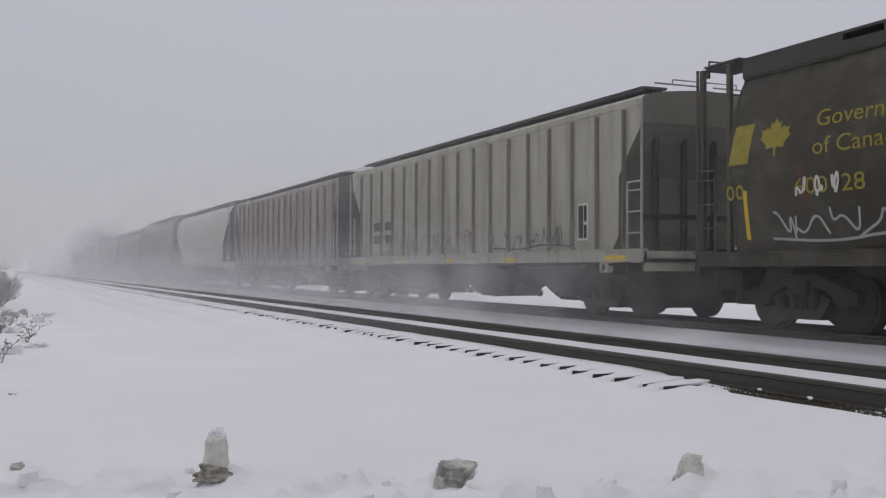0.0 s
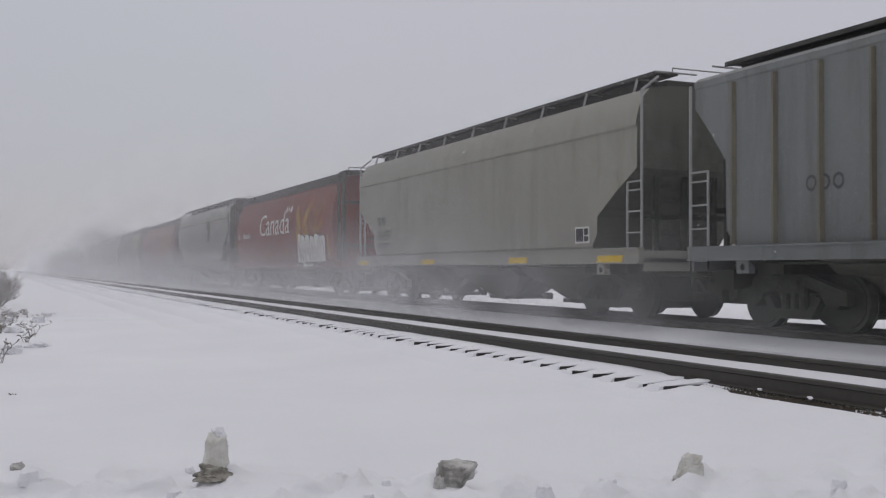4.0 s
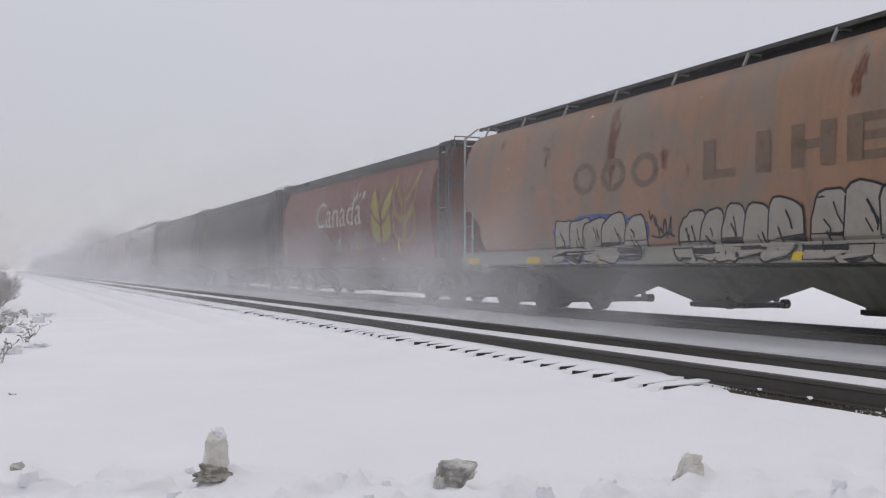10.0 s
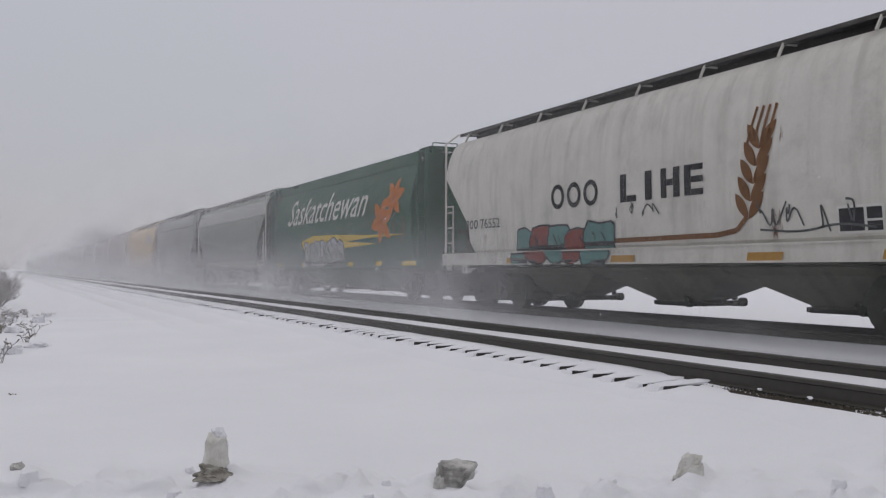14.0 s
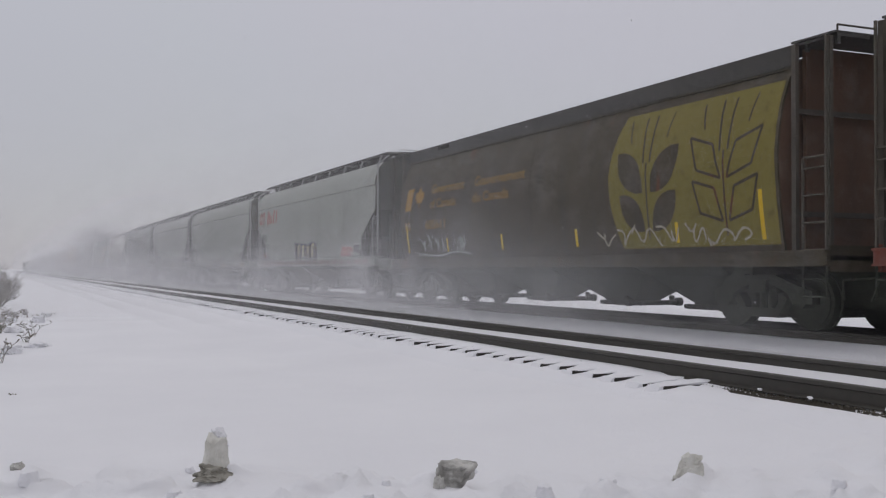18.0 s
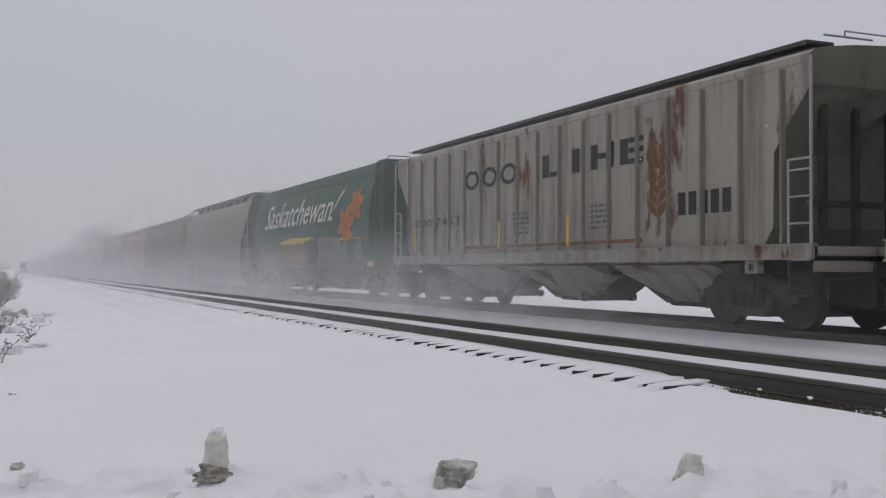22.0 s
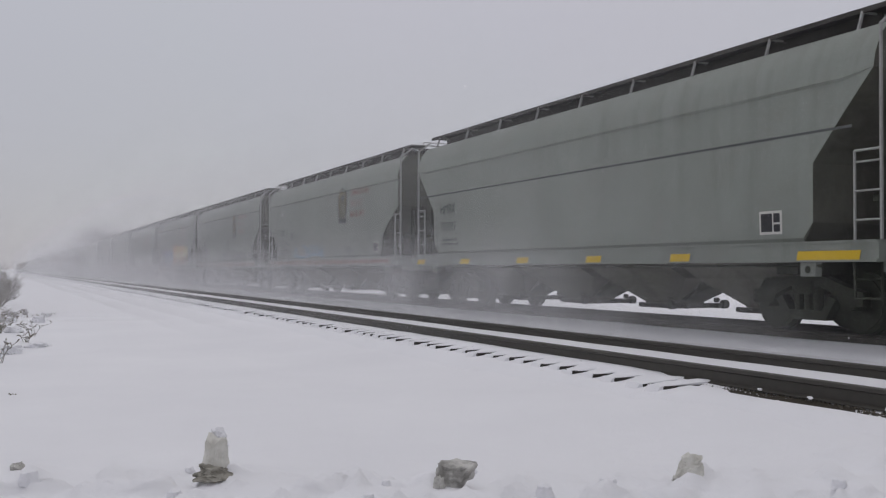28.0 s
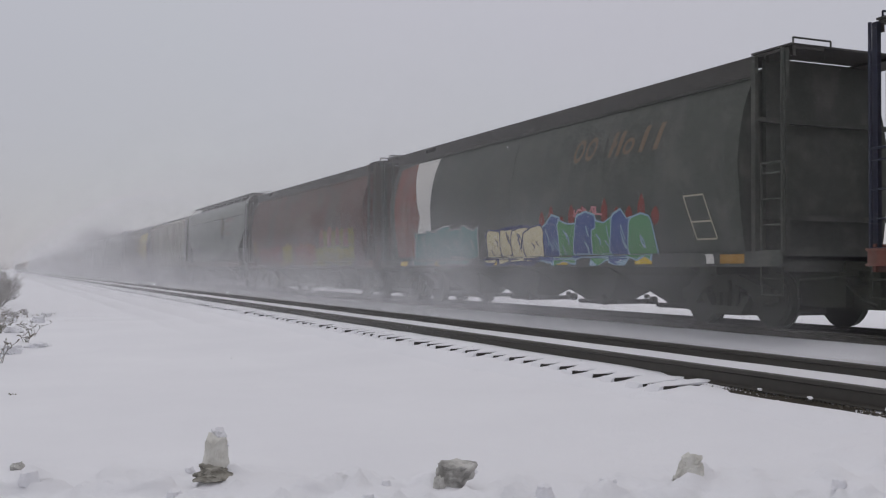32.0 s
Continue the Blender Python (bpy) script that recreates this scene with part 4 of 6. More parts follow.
# ---- the train, from its far end to its last car ----
def train():
    A = "old grey covered hopper car fading into the snow"
    build_car("slab", 163.5, "grey_mid", A)
    build_car("cylinder", 144.6, "brown", A)
    build_car("slab", 127.0, "grey", A)
    build_car("cylinder", 108.0, "olive", A)
    build_car("cylinder", 89.2, "grey_mid", A)
    build_car("slab", 71.6, "grey", "light grey slab-sided covered hopper car")
    build_car("bow", 53.0, "white", "white bow-sided covered hopper car")
    build_car("ribbed", 34.4, "rust_rib", "rust-red ribbed covered hopper car", rib="rib_rust")
    C = {}
    C["ribw"] = build_car("ribbed", 15.8, "white_rib", "dirty white ribbed hopper car with small graffiti along its foot", rib="rib_dirt", end="end_shade_pale")
    C["gov1"] = build_car("cylinder", -3.55, "brown", "dark brown cylindrical grain hopper with yellow wheat emblem and graffiti", end="end_rust")
    C["red817"] = build_car("cylinder", -22.6, "red", "red cylindrical grain hopper with white lettering and silver graffiti", sill="red_worn")
    C["s949"] = build_car("slab", -40.2, "grey_rusty", "grey slab-sided grain hopper with round crest and red checks")
    C["red605"] = build_car("cylinder", -59.35, "red", "bright red cylindrical grain hopper with white lettering", sill="red_dark")
    C["s177"] = build_car("slab", -77.4, "grey_warm", "warm grey slab-sided grain hopper with yellow sill marks")
    C["ribg"] = build_car("ribbed", -96.0, "grey_mid", "grey ribbed covered hopper car", rib="rib_dirt")
    C["black"] = build_car("cylinder", -115.2, "black", "sooty black cylindrical grain hopper with yellow sill marks", post="black")
    C["rusty"] = build_car("bow", -133.4, "rusty", "cream hopper car eaten by large brown rust stains", post="white", sill="rusty")
    C["cpr1"] = build_car("slab", -151.5, "grey_pale", "pale grey slab-sided grain hopper with red lettering")
    C["casto"] = build_car("cylinder", -170.65, "brown_red", "rust-brown cylindrical grain hopper with white and blue graffiti", end="end_rust")
    C["gov2"] = build_car("cylinder", -189.3, "brown", "dark brown cylindrical grain hopper with faded yellow lettering", end="end_rust")
    C["red912"] = build_car("cylinder", -208.2, "red_dark", "dull red cylindrical grain hopper with a yellow wheat emblem", sill="red_worn")
    C["rbrown"] = build_car("low_bow", -226.2, "rbrown", "rust-brown bow-sided hopper car with pale bubble graffiti", sill="grey_warm")
    C["dme"] = build_car("long_bow", -245.3, "yellow", "golden yellow hopper car with blue slanted lettering", post="yellow", bay="rbrown", end="rbrown")
    C["s958"] = build_car("slab", -263.1, "grey", "grey slab-sided grain hopper with crest and outline graffiti")
    C["smw"] = build_car("bow", -281.2, "grey", "grey hopper car with a white upper band", board="galv", post="white")
    C["sask"] = build_car("cylinder", -299.9, "green", "green cylindrical grain hopper with white script and orange lilies", post="green", bay="green", board="green")
    C["sooline"] = build_car("bow", -318.3, "white", "white hopper car with black lettering and a brown wheat ear", post="white", end="grey_warm")
    C["s034"] = build_car("slab", -336.2, "grey", "grey slab-sided grain hopper with yellow sill mark")
    C["gap1"] = build_car("slab", -353.9, "grey_pale", "light grey slab-sided grain hopper")
    C["gray"] = build_car("slab", -371.3, "grey_pale", "plain light grey slab-sided grain hopper")
    C["cpr2"] = build_car("slab", -389.18, "grey_pale", "pale grey grain hopper with red lettering and small graffiti")
    C["gov3"] = build_car("cylinder", -408.2, "brown_red", "brown cylindrical grain hopper with yellow lettering and wheat emblem", end="end_rust")
    C["red738"] = build_car("cylinder", -426.8, "red", "red cylindrical grain hopper with cream and teal graffiti")
    C["gov4"] = build_car("cylinder", -445.4, "brown", "dark brown cylindrical grain hopper with yellow wheat emblem")
    C["dmeg"] = build_car("long_bow", -463.9, "grey_warm", "beige grey bow-sided grain hopper")
    C["sask2"] = build_car("cylinder", -482.7, "green", "green cylindrical grain hopper with white script and a row of graffiti", post="green", bay="green", board="green")
    C["ribsoo"] = build_car("ribbed", -501.1, "rust_rib", "rust-streaked white ribbed hopper car with black lettering", bay="rust_rib", rib="rib_dirt", end="end_shade_pale")
    C["fudge"] = build_car("low_bow", -519.4, "khaki", "dusty grey bow-sided hopper car with outline graffiti")
    C["s505"] = build_car("slab", -537.12, "grey", "grey grain hopper with crest, red lettering and red checks")
    C["s328"] = build_car("slab", -554.65, "grey", "grey grain hopper with crest, red lettering and red checks")
    C["s741"] = build_car("slab", -571.92, "grey", "grey grain hopper with crest, red lettering and red checks")
    C["s117"] = build_car("slab", -589.2, "grey", "grey grain hopper with large blue and orange graffiti")
    C["gap2"] = build_car("slab", -606.4, "grey", "grey grain hopper with red lettering")
    C["s290"] = build_car("slab", -624.2, "grey", "grey grain hopper with crest and pale blue tag")
    C["hmbx"] = build_car("wide_slab", -642.2, "grey", "mid-grey hopper car with steep end slopes and yellow sill marks")
    C["gov5"] = build_car("cylinder", -661.0, "brown_red", "rust-brown cylindrical grain hopper with bright yellow wheat emblem", end="end_rust")
    C["eec"] = build_car("panel", -678.8, "eec", "rust-stained grey panelled hopper car with white painted boards", rib="white_rib", end="end_shade_pale")
    C["s711"] = build_car("slab", -696.55, "grey", "grey grain hopper with crest, red lettering and red checks")
    C["redg"] = build_car("cylinder", -715.0, "red_worn", "dark red cylindrical grain hopper with orange and yellow graffiti")
    C["cpblack"] = build_car("cylinder", -733.5, "black", "black cylindrical grain hopper with white band and colourful graffiti", post="black")
    C["last"] = build_car("cylinder", -752.9, "red_dark", "cylindrical grain hopper with blue and red corner posts", post="post_blue")
    return C


TRAIN = train()


# ---- painted marks: thin flakes of paint that follow the car's side; u runs from the car's leading end, v is height ----
SILLS = {"cylinder": (1.24, 1.562), "ribbed": (1.34, 1.562), "panel": (1.34, 1.562)}


def side_x(kind, z):
    top, face = SILLS.get(kind, (1.36, 1.622))
    if z < top + 0.004:
        edge = top - 0.035
        return face + (0.028 if z > edge or z < top - 0.20 else 0.0)
    return half_width(KINDS[kind]["prof"], z)


def wrapped(bm, kind, lift):
    """Cuts flat (0, y, z) faces into low strips and lays them on the car's side."""
    zs = [v.co.z for v in bm.verts]
    lo, hi = min(zs), max(zs)
    top = SILLS.get(kind, (1.36, 0))[0]
    cuts = [top + 0.006, top - 0.03]
    step = 0.14 if kind in ("cylinder", "bow", "long_bow", "low_bow") else 0.45
    n = int((hi - lo) / step)
    cuts += [lo + (hi - lo) * i / (n + 1) for i in range(1, n + 1)]
    for z in cuts:
        if lo < z < hi:
            bmesh.ops.bisect_plane(bm, geom=bm.verts[:] + bm.edges[:] + bm.faces[:], plane_co=(0, 0, z), plane_no=(0, 0, 1))
    for v in bm.verts:
        v.co.x = -(side_x(kind, v.co.z) + lift)
    return bm


def mark(car, bm, material, name, lift=0.010, label=""):
    kind = car["built_as"]
    return part(name, wrapped(bm, kind, lift), M[material], car, label)


def poly(bm, pts):
    bm.faces.new([bm.verts.new((0, y, z)) for y, z in pts])


def rect(bm, y0, y1, z0, z1, slant=0.0):
    poly(bm, [(y0, z0), (y1, z0), (y1 - slant, z1), (y0 - slant, z1)])


def ring(bm, yc, zc, ry, rz, thick, n=16, slant=0.0):
    outer, inner = [], []
    for i in range(n):
        a = 2 * math.pi * i / n
        for lst, k in ((outer, 1.0), (inner, 1.0 - thick)):
            y, z = ry * k * math.cos(a), rz * k * math.sin(a)
            lst.append(bm.verts.new((0, yc + y - slant * (z / rz), zc + z)))
    for i in range(n):
        j = (i + 1) % n
        bm.faces.new((outer[i], outer[j], inner[j], inner[i]))


def disc(bm, yc, zc, ry, rz, n=18, slant=0.0):
    poly(bm, [(yc + ry * math.cos(2 * math.pi * i / n) - slant * math.sin(2 * math.pi * i / n), zc + rz * math.sin(2 * math.pi * i / n)) for i in range(n)])


def petal(bm, y0, z0, y1, z1, width, n=7):
    """A pointed leaf from one tip to the other."""
    dy, dz = y1 - y0, z1 - z0
    le = math.hypot(dy, dz)
    ny, nz = -dz / le, dy / le
    one, two = [], []
    for i in range(n + 1):
        f = i / n
        w = width * math.sin(math.pi * f) ** 0.8
        one.append((y0 + dy * f + ny * w, z0 + dz * f + nz * w))
        two.append((y0 + dy * f - ny * w, z0 + dz * f - nz * w))
    poly(bm, one + two[-2:0:-1])


LETTERS = {}


def letters(text, bold=0.0):
    """The outlines of a word in the built-in type, as flat faces (x to the right, y up) and their size."""
    if (text, bold) not in LETTERS:
        cu = bpy.data.curves.new("type", "FONT")
        cu.body, cu.resolution_u, cu.offset = text, 3, bold
        ob = new("type", cu)
        me = bpy.data.meshes.new_from_object(ob.evaluated_get(bpy.context.evaluated_depsgraph_get()))
        co = [tuple(v.co) for v in me.vertices]
        fs = [tuple(p.vertices) for p in me.polygons]
        bpy.data.objects.remove(ob)
        bpy.data.curves.remove(cu)
        bpy.data.meshes.remove(me)
        LETTERS[text, bold] = (co, fs)
    return LETTERS[text, bold]


def word(car, text, yl, yr, z0, z1, material, slant=0.0, bold=0.0, name="lettering"):
    """Lettering from yl (its left end) to yr, with capitals from z0 to z1."""
    co, fs = letters(text, bold)
    xs = [c[0] for c in co]
    sx, cap = (yl - yr) / (max(xs) - min(xs)), 0.69
    sz = (z1 - z0) / cap
    bm = bmesh.new()
    vs = [bm.verts.new((0, yl - (c[0] - min(xs)) * sx - slant * c[1] * sz, z0 + c[1] * sz)) for c in co]
    for f in fs:
        try:
            bm.faces.new([vs[i] for i in f])
        except ValueError:
            pass
    mark(car, bm, material, name, 0.012)


def blocks(car, pattern, yl, yr, z0, z1, material, slant=0.0, name="painted_emblem", weight=1.0):
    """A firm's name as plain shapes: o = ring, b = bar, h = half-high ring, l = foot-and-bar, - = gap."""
    n = len(pattern)
    w = (yl - yr) / n
    h = z1 - z0
    bm = bmesh.new()
    for i, ch in enumerate(pattern):
        y = yl - i * w
        if ch == "o":
            ring(bm, y - 0.45 * w - slant * 0.5 * h, z0 + 0.5 * h, 0.42 * w, 0.5 * h, 0.38 * weight, 14, slant * 0.5 * h)
        elif ch == "h":
            ring(bm, y - 0.45 * w - slant * 0.3 * h, z0 + 0.33 * h, 0.40 * w, 0.33 * h, 0.42, 12, slant * 0.33 * h)
        elif ch == "b":
            rect(bm, y - (0.46 - 0.16 * weight) * w, y - (0.46 + 0.16 * weight) * w, z0, z1, slant * h)
        elif ch == "l":
            rect(bm, y - 0.06 * w, y - 0.36 * w, z0, z1, slant * h)
            rect(bm, y - 0.38 * w, y - 0.86 * w, z0, z0 + 0.22 * h, slant * 0.22 * h)
        elif ch == "n":
            rect(bm, y - 0.04 * w, y - (0.04 + 0.26 * weight) * w, z0, z1, slant * h)
            rect(bm, y - (0.88 - 0.28 * weight) * w, y - 0.88 * w, z0, z1, slant * h)
            rect(bm, y - (0.05 + 0.26 * weight) * w, y - (0.87 - 0.28 * weight) * w, z0 + 0.40 * h, z0 + (0.40 + 0.22 * weight) * h, slant * 0.22 * h)
        elif ch == "e":
            rect(bm, y - 0.08 * w, y - 0.36 * w, z0, z1, slant * h)
            for f in (0.0, 0.41, 0.80):
                rect(bm, y - 0.37 * w - slant * f * h, y - 0.86 * w - slant * f * h, z0 + f * h, z0 + (f + 0.2) * h, slant * 0.2 * h)
    mark(car, bm, material, name, 0.012)


def small_print(car, yl, yr, z0, lines, material="d_dark", seed=1):
    """Stencilled lines too small to read: thin broken bars."""
    r = random.Random(seed)
    bm = bmesh.new()
    for i in range(lines):
        y, z = yl, z0 - 0.11 * i
        while y > yr + 0.1:
            w = min(r.uniform(0.08, 0.32), y - yr)
            rect(bm, y, y - w, z, z + 0.055)
            y -= w + 0.06
    mark(car, bm, material, "stencil_print", 0.009)


def plates(car, kind, material, spots, name="sill_mark", width=0.55, z0=1.09, z1=1.22):
    """Reflector strips on the sill, each its own piece."""
    for y in spots:
        bm = bmesh.new()
        rect(bm, y, y - width, z0, z1)
        mark(car, bm, material, name, 0.007)


def checks(car):
    """A white sill with red reflector squares."""
    bm = bmesh.new()
    rect(bm, 15.9, 0.6, 1.115, 1.305)
    mark(car, bm, "d_offwhite", "sill_band", 0.004, "off-white band along the sill")
    y = 15.2
    while y > 0.9:
        bm = bmesh.new()
        rect(bm, y, y - 0.215, 1.15, 1.268)
        mark(car, bm, "d_brick", "reflector", 0.009)
        y -= 0.415


def dashes(car, spots, z1=2.2, z0=1.42):
    """Slanted yellow reflector strips on the round side."""
    for y in spots:
        first = y > 15.5 or y < 2.0
        bm = bmesh.new()
        rect(bm, y, y - 0.09, z0, z1 if first else z0 + 0.36, -0.0)
        mark(car, bm, "d_yellow", "reflector", 0.011)


def panel_sign(car, yl, zt, w=0.55, h=0.34):
    """The stencil board: a white frame round black fields."""
    bm = bmesh.new()
    rect(bm, yl, yl - w, zt - h, zt)
    mark(car, bm, "d_white", "stencil_board", 0.008)
    bm = bmesh.new()
    rect(bm, yl - 0.04, yl - 0.58 * w, zt - h + 0.04, zt - 0.04)
    rect(bm, yl - 0.64 * w, yl - w + 0.04, zt - 0.5 * h, zt - 0.04)
    rect(bm, yl - 0.64 * w, yl - w + 0.04, zt - h + 0.04, zt - 0.58 * h)
    mark(car, bm, "d_black", "stencil_field", 0.013)


def crest(car, yc, zc, red="d_red_faded"):
    """A round crest: dark rope ring, gold field, shield and a scroll under it, with three rows of red capitals shown as bars."""
    bm = bmesh.new()
    ring(bm, yc, zc, 0.54, 0.57, 0.07, 24)
    ring(bm, yc, zc, 0.43, 0.46, 0.10, 24)
    for i in range(18):
        a = 2 * math.pi * i / 18
        disc(bm, yc + 0.475 * math.cos(a), zc + 0.50 * math.sin(a), 0.03, 0.03, 6)
    rect(bm, yc + 0.42, yc - 0.42, zc - 0.66, zc - 0.50)
    mark(car, bm, "d_dark", "crest_ring", 0.010)
    bm = bmesh.new()
    disc(bm, yc, zc, 0.53, 0.56)
    mark(car, bm, "d_ochre_pale", "crest_field", 0.008)
    bm = bmesh.new()
    stroke(bm, [(yc + 0.22, zc + 0.04), (yc + 0.22, zc - 0.2), (yc, zc - 0.36), (yc - 0.22, zc - 0.2), (yc - 0.22, zc + 0.04), (yc + 0.22, zc + 0.04)], 0.05)
    disc(bm, yc - 0.02, zc + 0.2, 0.24, 0.10)
    disc(bm, yc, zc - 0.12, 0.09, 0.07, 8)
    mark(car, bm, "d_dark", "crest_shield", 0.013)
    for row, (pat, yr) in enumerate((("onnnobnn", 2.75), ("onobbbo", 3.35), ("nnblbnb", 3.15))):
        blocks(car, pat, 4.65, yr, zc + 0.22 - 0.36 * row, zc + 0.43 - 0.36 * row, red, 0.08, weight=0.55)


MAPLE = [(0, 1.0), (0.16, 0.72), (0.34, 0.82), (0.30, 0.45), (0.56, 0.62), (0.62, 0.48), (0.92, 0.50), (0.80, 0.28), (0.98, 0.14), (0.55, -0.22), (0.60, -0.38), (0.08, -0.32), (0.06, -0.75)]


def maple(car, yc, zc, s, material):
    bm = bmesh.new()
    right = [(yc - a * s, zc + b * s) for a, b in MAPLE]
    left = [(yc + a * s, zc + b * s) for a, b in MAPLE[::-1]]
    poly(bm, right + left[:-1])
    mark(car, bm, material, "leaf_emblem", 0.011)


def flag_word(car, material="d_white"):
    """The white wordmark with its little flag."""
    word(car, "Canada", 11.95, 6.8, 2.43, 3.38, material)
    bm = bmesh.new()
    rect(bm, 7.55, 7.38, 3.27, 3.52)
    rect(bm, 6.85, 6.62, 3.27, 3.52)
    mark(car, bm, material, "flag_emblem", 0.011)
    maple(car, 7.12, 3.39, 0.13, material)


GRAIN_HIGH = [(0.07, 2.42), (0.52, 2.60), (0.84, 2.92), (0.90, 3.22), (0.84, 3.46), (0.93, 3.80), (0.78, 3.50), (0.52, 3.24), (0.18, 2.92)]
GRAIN_LOW = [(0.07, 1.76), (0.50, 1.86), (0.84, 2.06), (0.86, 2.74), (0.50, 2.48), (0.07, 2.30)]


def ears(car, outline, fill, solid=True):
    """Two wheat ears: a filled one and an outlined one, each of two pairs of broad grains under thin awns."""
    for k, (yc, m) in enumerate(((4.95, fill), (3.0, outline))):
        bm = bmesh.new()
        for s in (1, -1):
            for grain in (GRAIN_HIGH, GRAIN_LOW):
                pts = [(yc + s * y, z) for y, z in grain]
                if k == 0 and solid:
                    poly(bm, pts)
                else:
                    stroke(bm, pts + pts[:1], 0.07)
            stroke(bm, [(yc + s * 0.06, 2.95), (yc + s * 0.20, 3.72)], 0.045)
        mark(car, bm, m, "wheat_emblem", 0.011)


def stroke(bm, pts, w):
    """A ribbon of spray paint through points."""
    for (ya, za), (yb, zb) in zip(pts, pts[1:]):
        dy, dz = yb - ya, zb - za
        le = max(1e-4, math.hypot(dy, dz))
        ny, nz = -dz / le * w * 0.5, dy / le * w * 0.5
        poly(bm, [(ya + ny, za + nz), (ya - ny, za - nz), (yb - ny, zb - nz), (yb + ny, zb + nz)])


def wheat_panel(car, ground, dark, y0=5.62, y1=1.0, z0=1.34, z1=3.86, bottom=True):
    """A large wheat emblem: a yellow field with dark pointed grains and thin awns cut into it."""
    bm = bmesh.new()
    n = 14
    arc = []
    for i in range(n + 1):
        f = i / n
        arc.append((y0 - 0.55 * (1 - math.sin(math.pi * (0.18 + 0.64 * f))) * 1.4, z0 + (z1 - z0) * f))
    poly(bm, arc + [(y1, z1), (y1, z0)])
    mark(car, bm, ground, "wheat_emblem", 0.009)
    bm = bmesh.new()
    w = y0 - y1
    for k, f in enumerate((0.27, 0.74)):
        yc = y0 - w * f
        for s in (1, -1):
            if k == 0:
                petal(bm, yc + s * 0.12, 2.35, yc + s * 0.95, 3.15, 0.30)
                petal(bm, yc + s * 0.12, 1.65, yc + s * 0.88, 2.35, 0.27)
            else:
                for a, b, c, d in ((0.08, 2.45, 0.90, 3.2), (0.08, 1.75, 0.82, 2.45)):
                    for side in (1, -1):
                        m = (yc + s * (0.5 * (a + c) + side * 0.2), 0.5 * (b + d) - side * 0.2)
                        stroke(bm, [(yc + s * a, b), m, (yc + s * c, d)], 0.05)
            stroke(bm, [(yc + s * 0.10, 2.9), (yc + s * 0.16, 3.75)], 0.05)
            stroke(bm, [(yc + s * 0.55, 3.3), (yc + s * 0.66, 3.75)], 0.04)
        stroke(bm, [(yc, 1.5), (yc, 2.9)], 0.045)
    mark(car, bm, dark, "wheat_grain", 0.013)


def smoothed(pts, times=2):
    """Corners cut off, so that a path bends like a drawn line."""
    for _ in range(times):
        out = [pts[0]]
        for (ya, za), (yb, zb) in zip(pts, pts[1:]):
            out += [(0.75 * ya + 0.25 * yb, 0.75 * za + 0.25 * zb), (0.25 * ya + 0.75 * yb, 0.25 * za + 0.75 * zb)]
        pts = out + [pts[-1]]
    return pts


def tag(car, yl, yr, z0, z1, material, seed, n=7, w=0.04):
    """A quick spray tag: looped thin strokes that overlap, and a loose flourish under some."""
    r = random.Random(seed)
    bm = bmesh.new()
    n = max(3, int(0.7 * n))
    step = (yl - yr) / n
    for i in range(n):
        y, high = yl - step * (i - 0.1), r.uniform(0.75, 1.0)
        pts = [(y - step * 1.25 * a, z0 + (z1 - z0) * high * b) for a, b in scrawl(r)]
        stroke(bm, smoothed(pts), w)
    if seed % 3 == 0:
        stroke(bm, smoothed([(yl, z0 + 0.12 * (z1 - z0)), (0.6 * yl + 0.4 * yr, z0), (0.3 * yl + 0.7 * yr, z0 + 0.2 * (z1 - z0)), (yr, z0 + 0.05 * (z1 - z0))]), w)
    mark(car, bm, material, "spray_tag", 0.014)


def scrawl(r):
    """A bent path with loops and hooks that belongs to no alphabet."""
    pts = [(r.uniform(0.0, 0.3), r.choice((0.1, 0.9)))]
    up = pts[0][1] < 0.5
    for k in range(r.randint(3, 5)):
        up = not up
        y = pts[-1][0] + r.uniform(-0.12, 0.42)
        z = r.uniform(0.72, 1.0) if up else r.uniform(0.0, 0.3)
        if r.random() < 0.35:
            pts.append((0.5 * (y + pts[-1][0]) + r.uniform(-0.2, 0.2), 0.5))
        pts.append((min(1.1, max(-0.1, y)), z))
    return pts


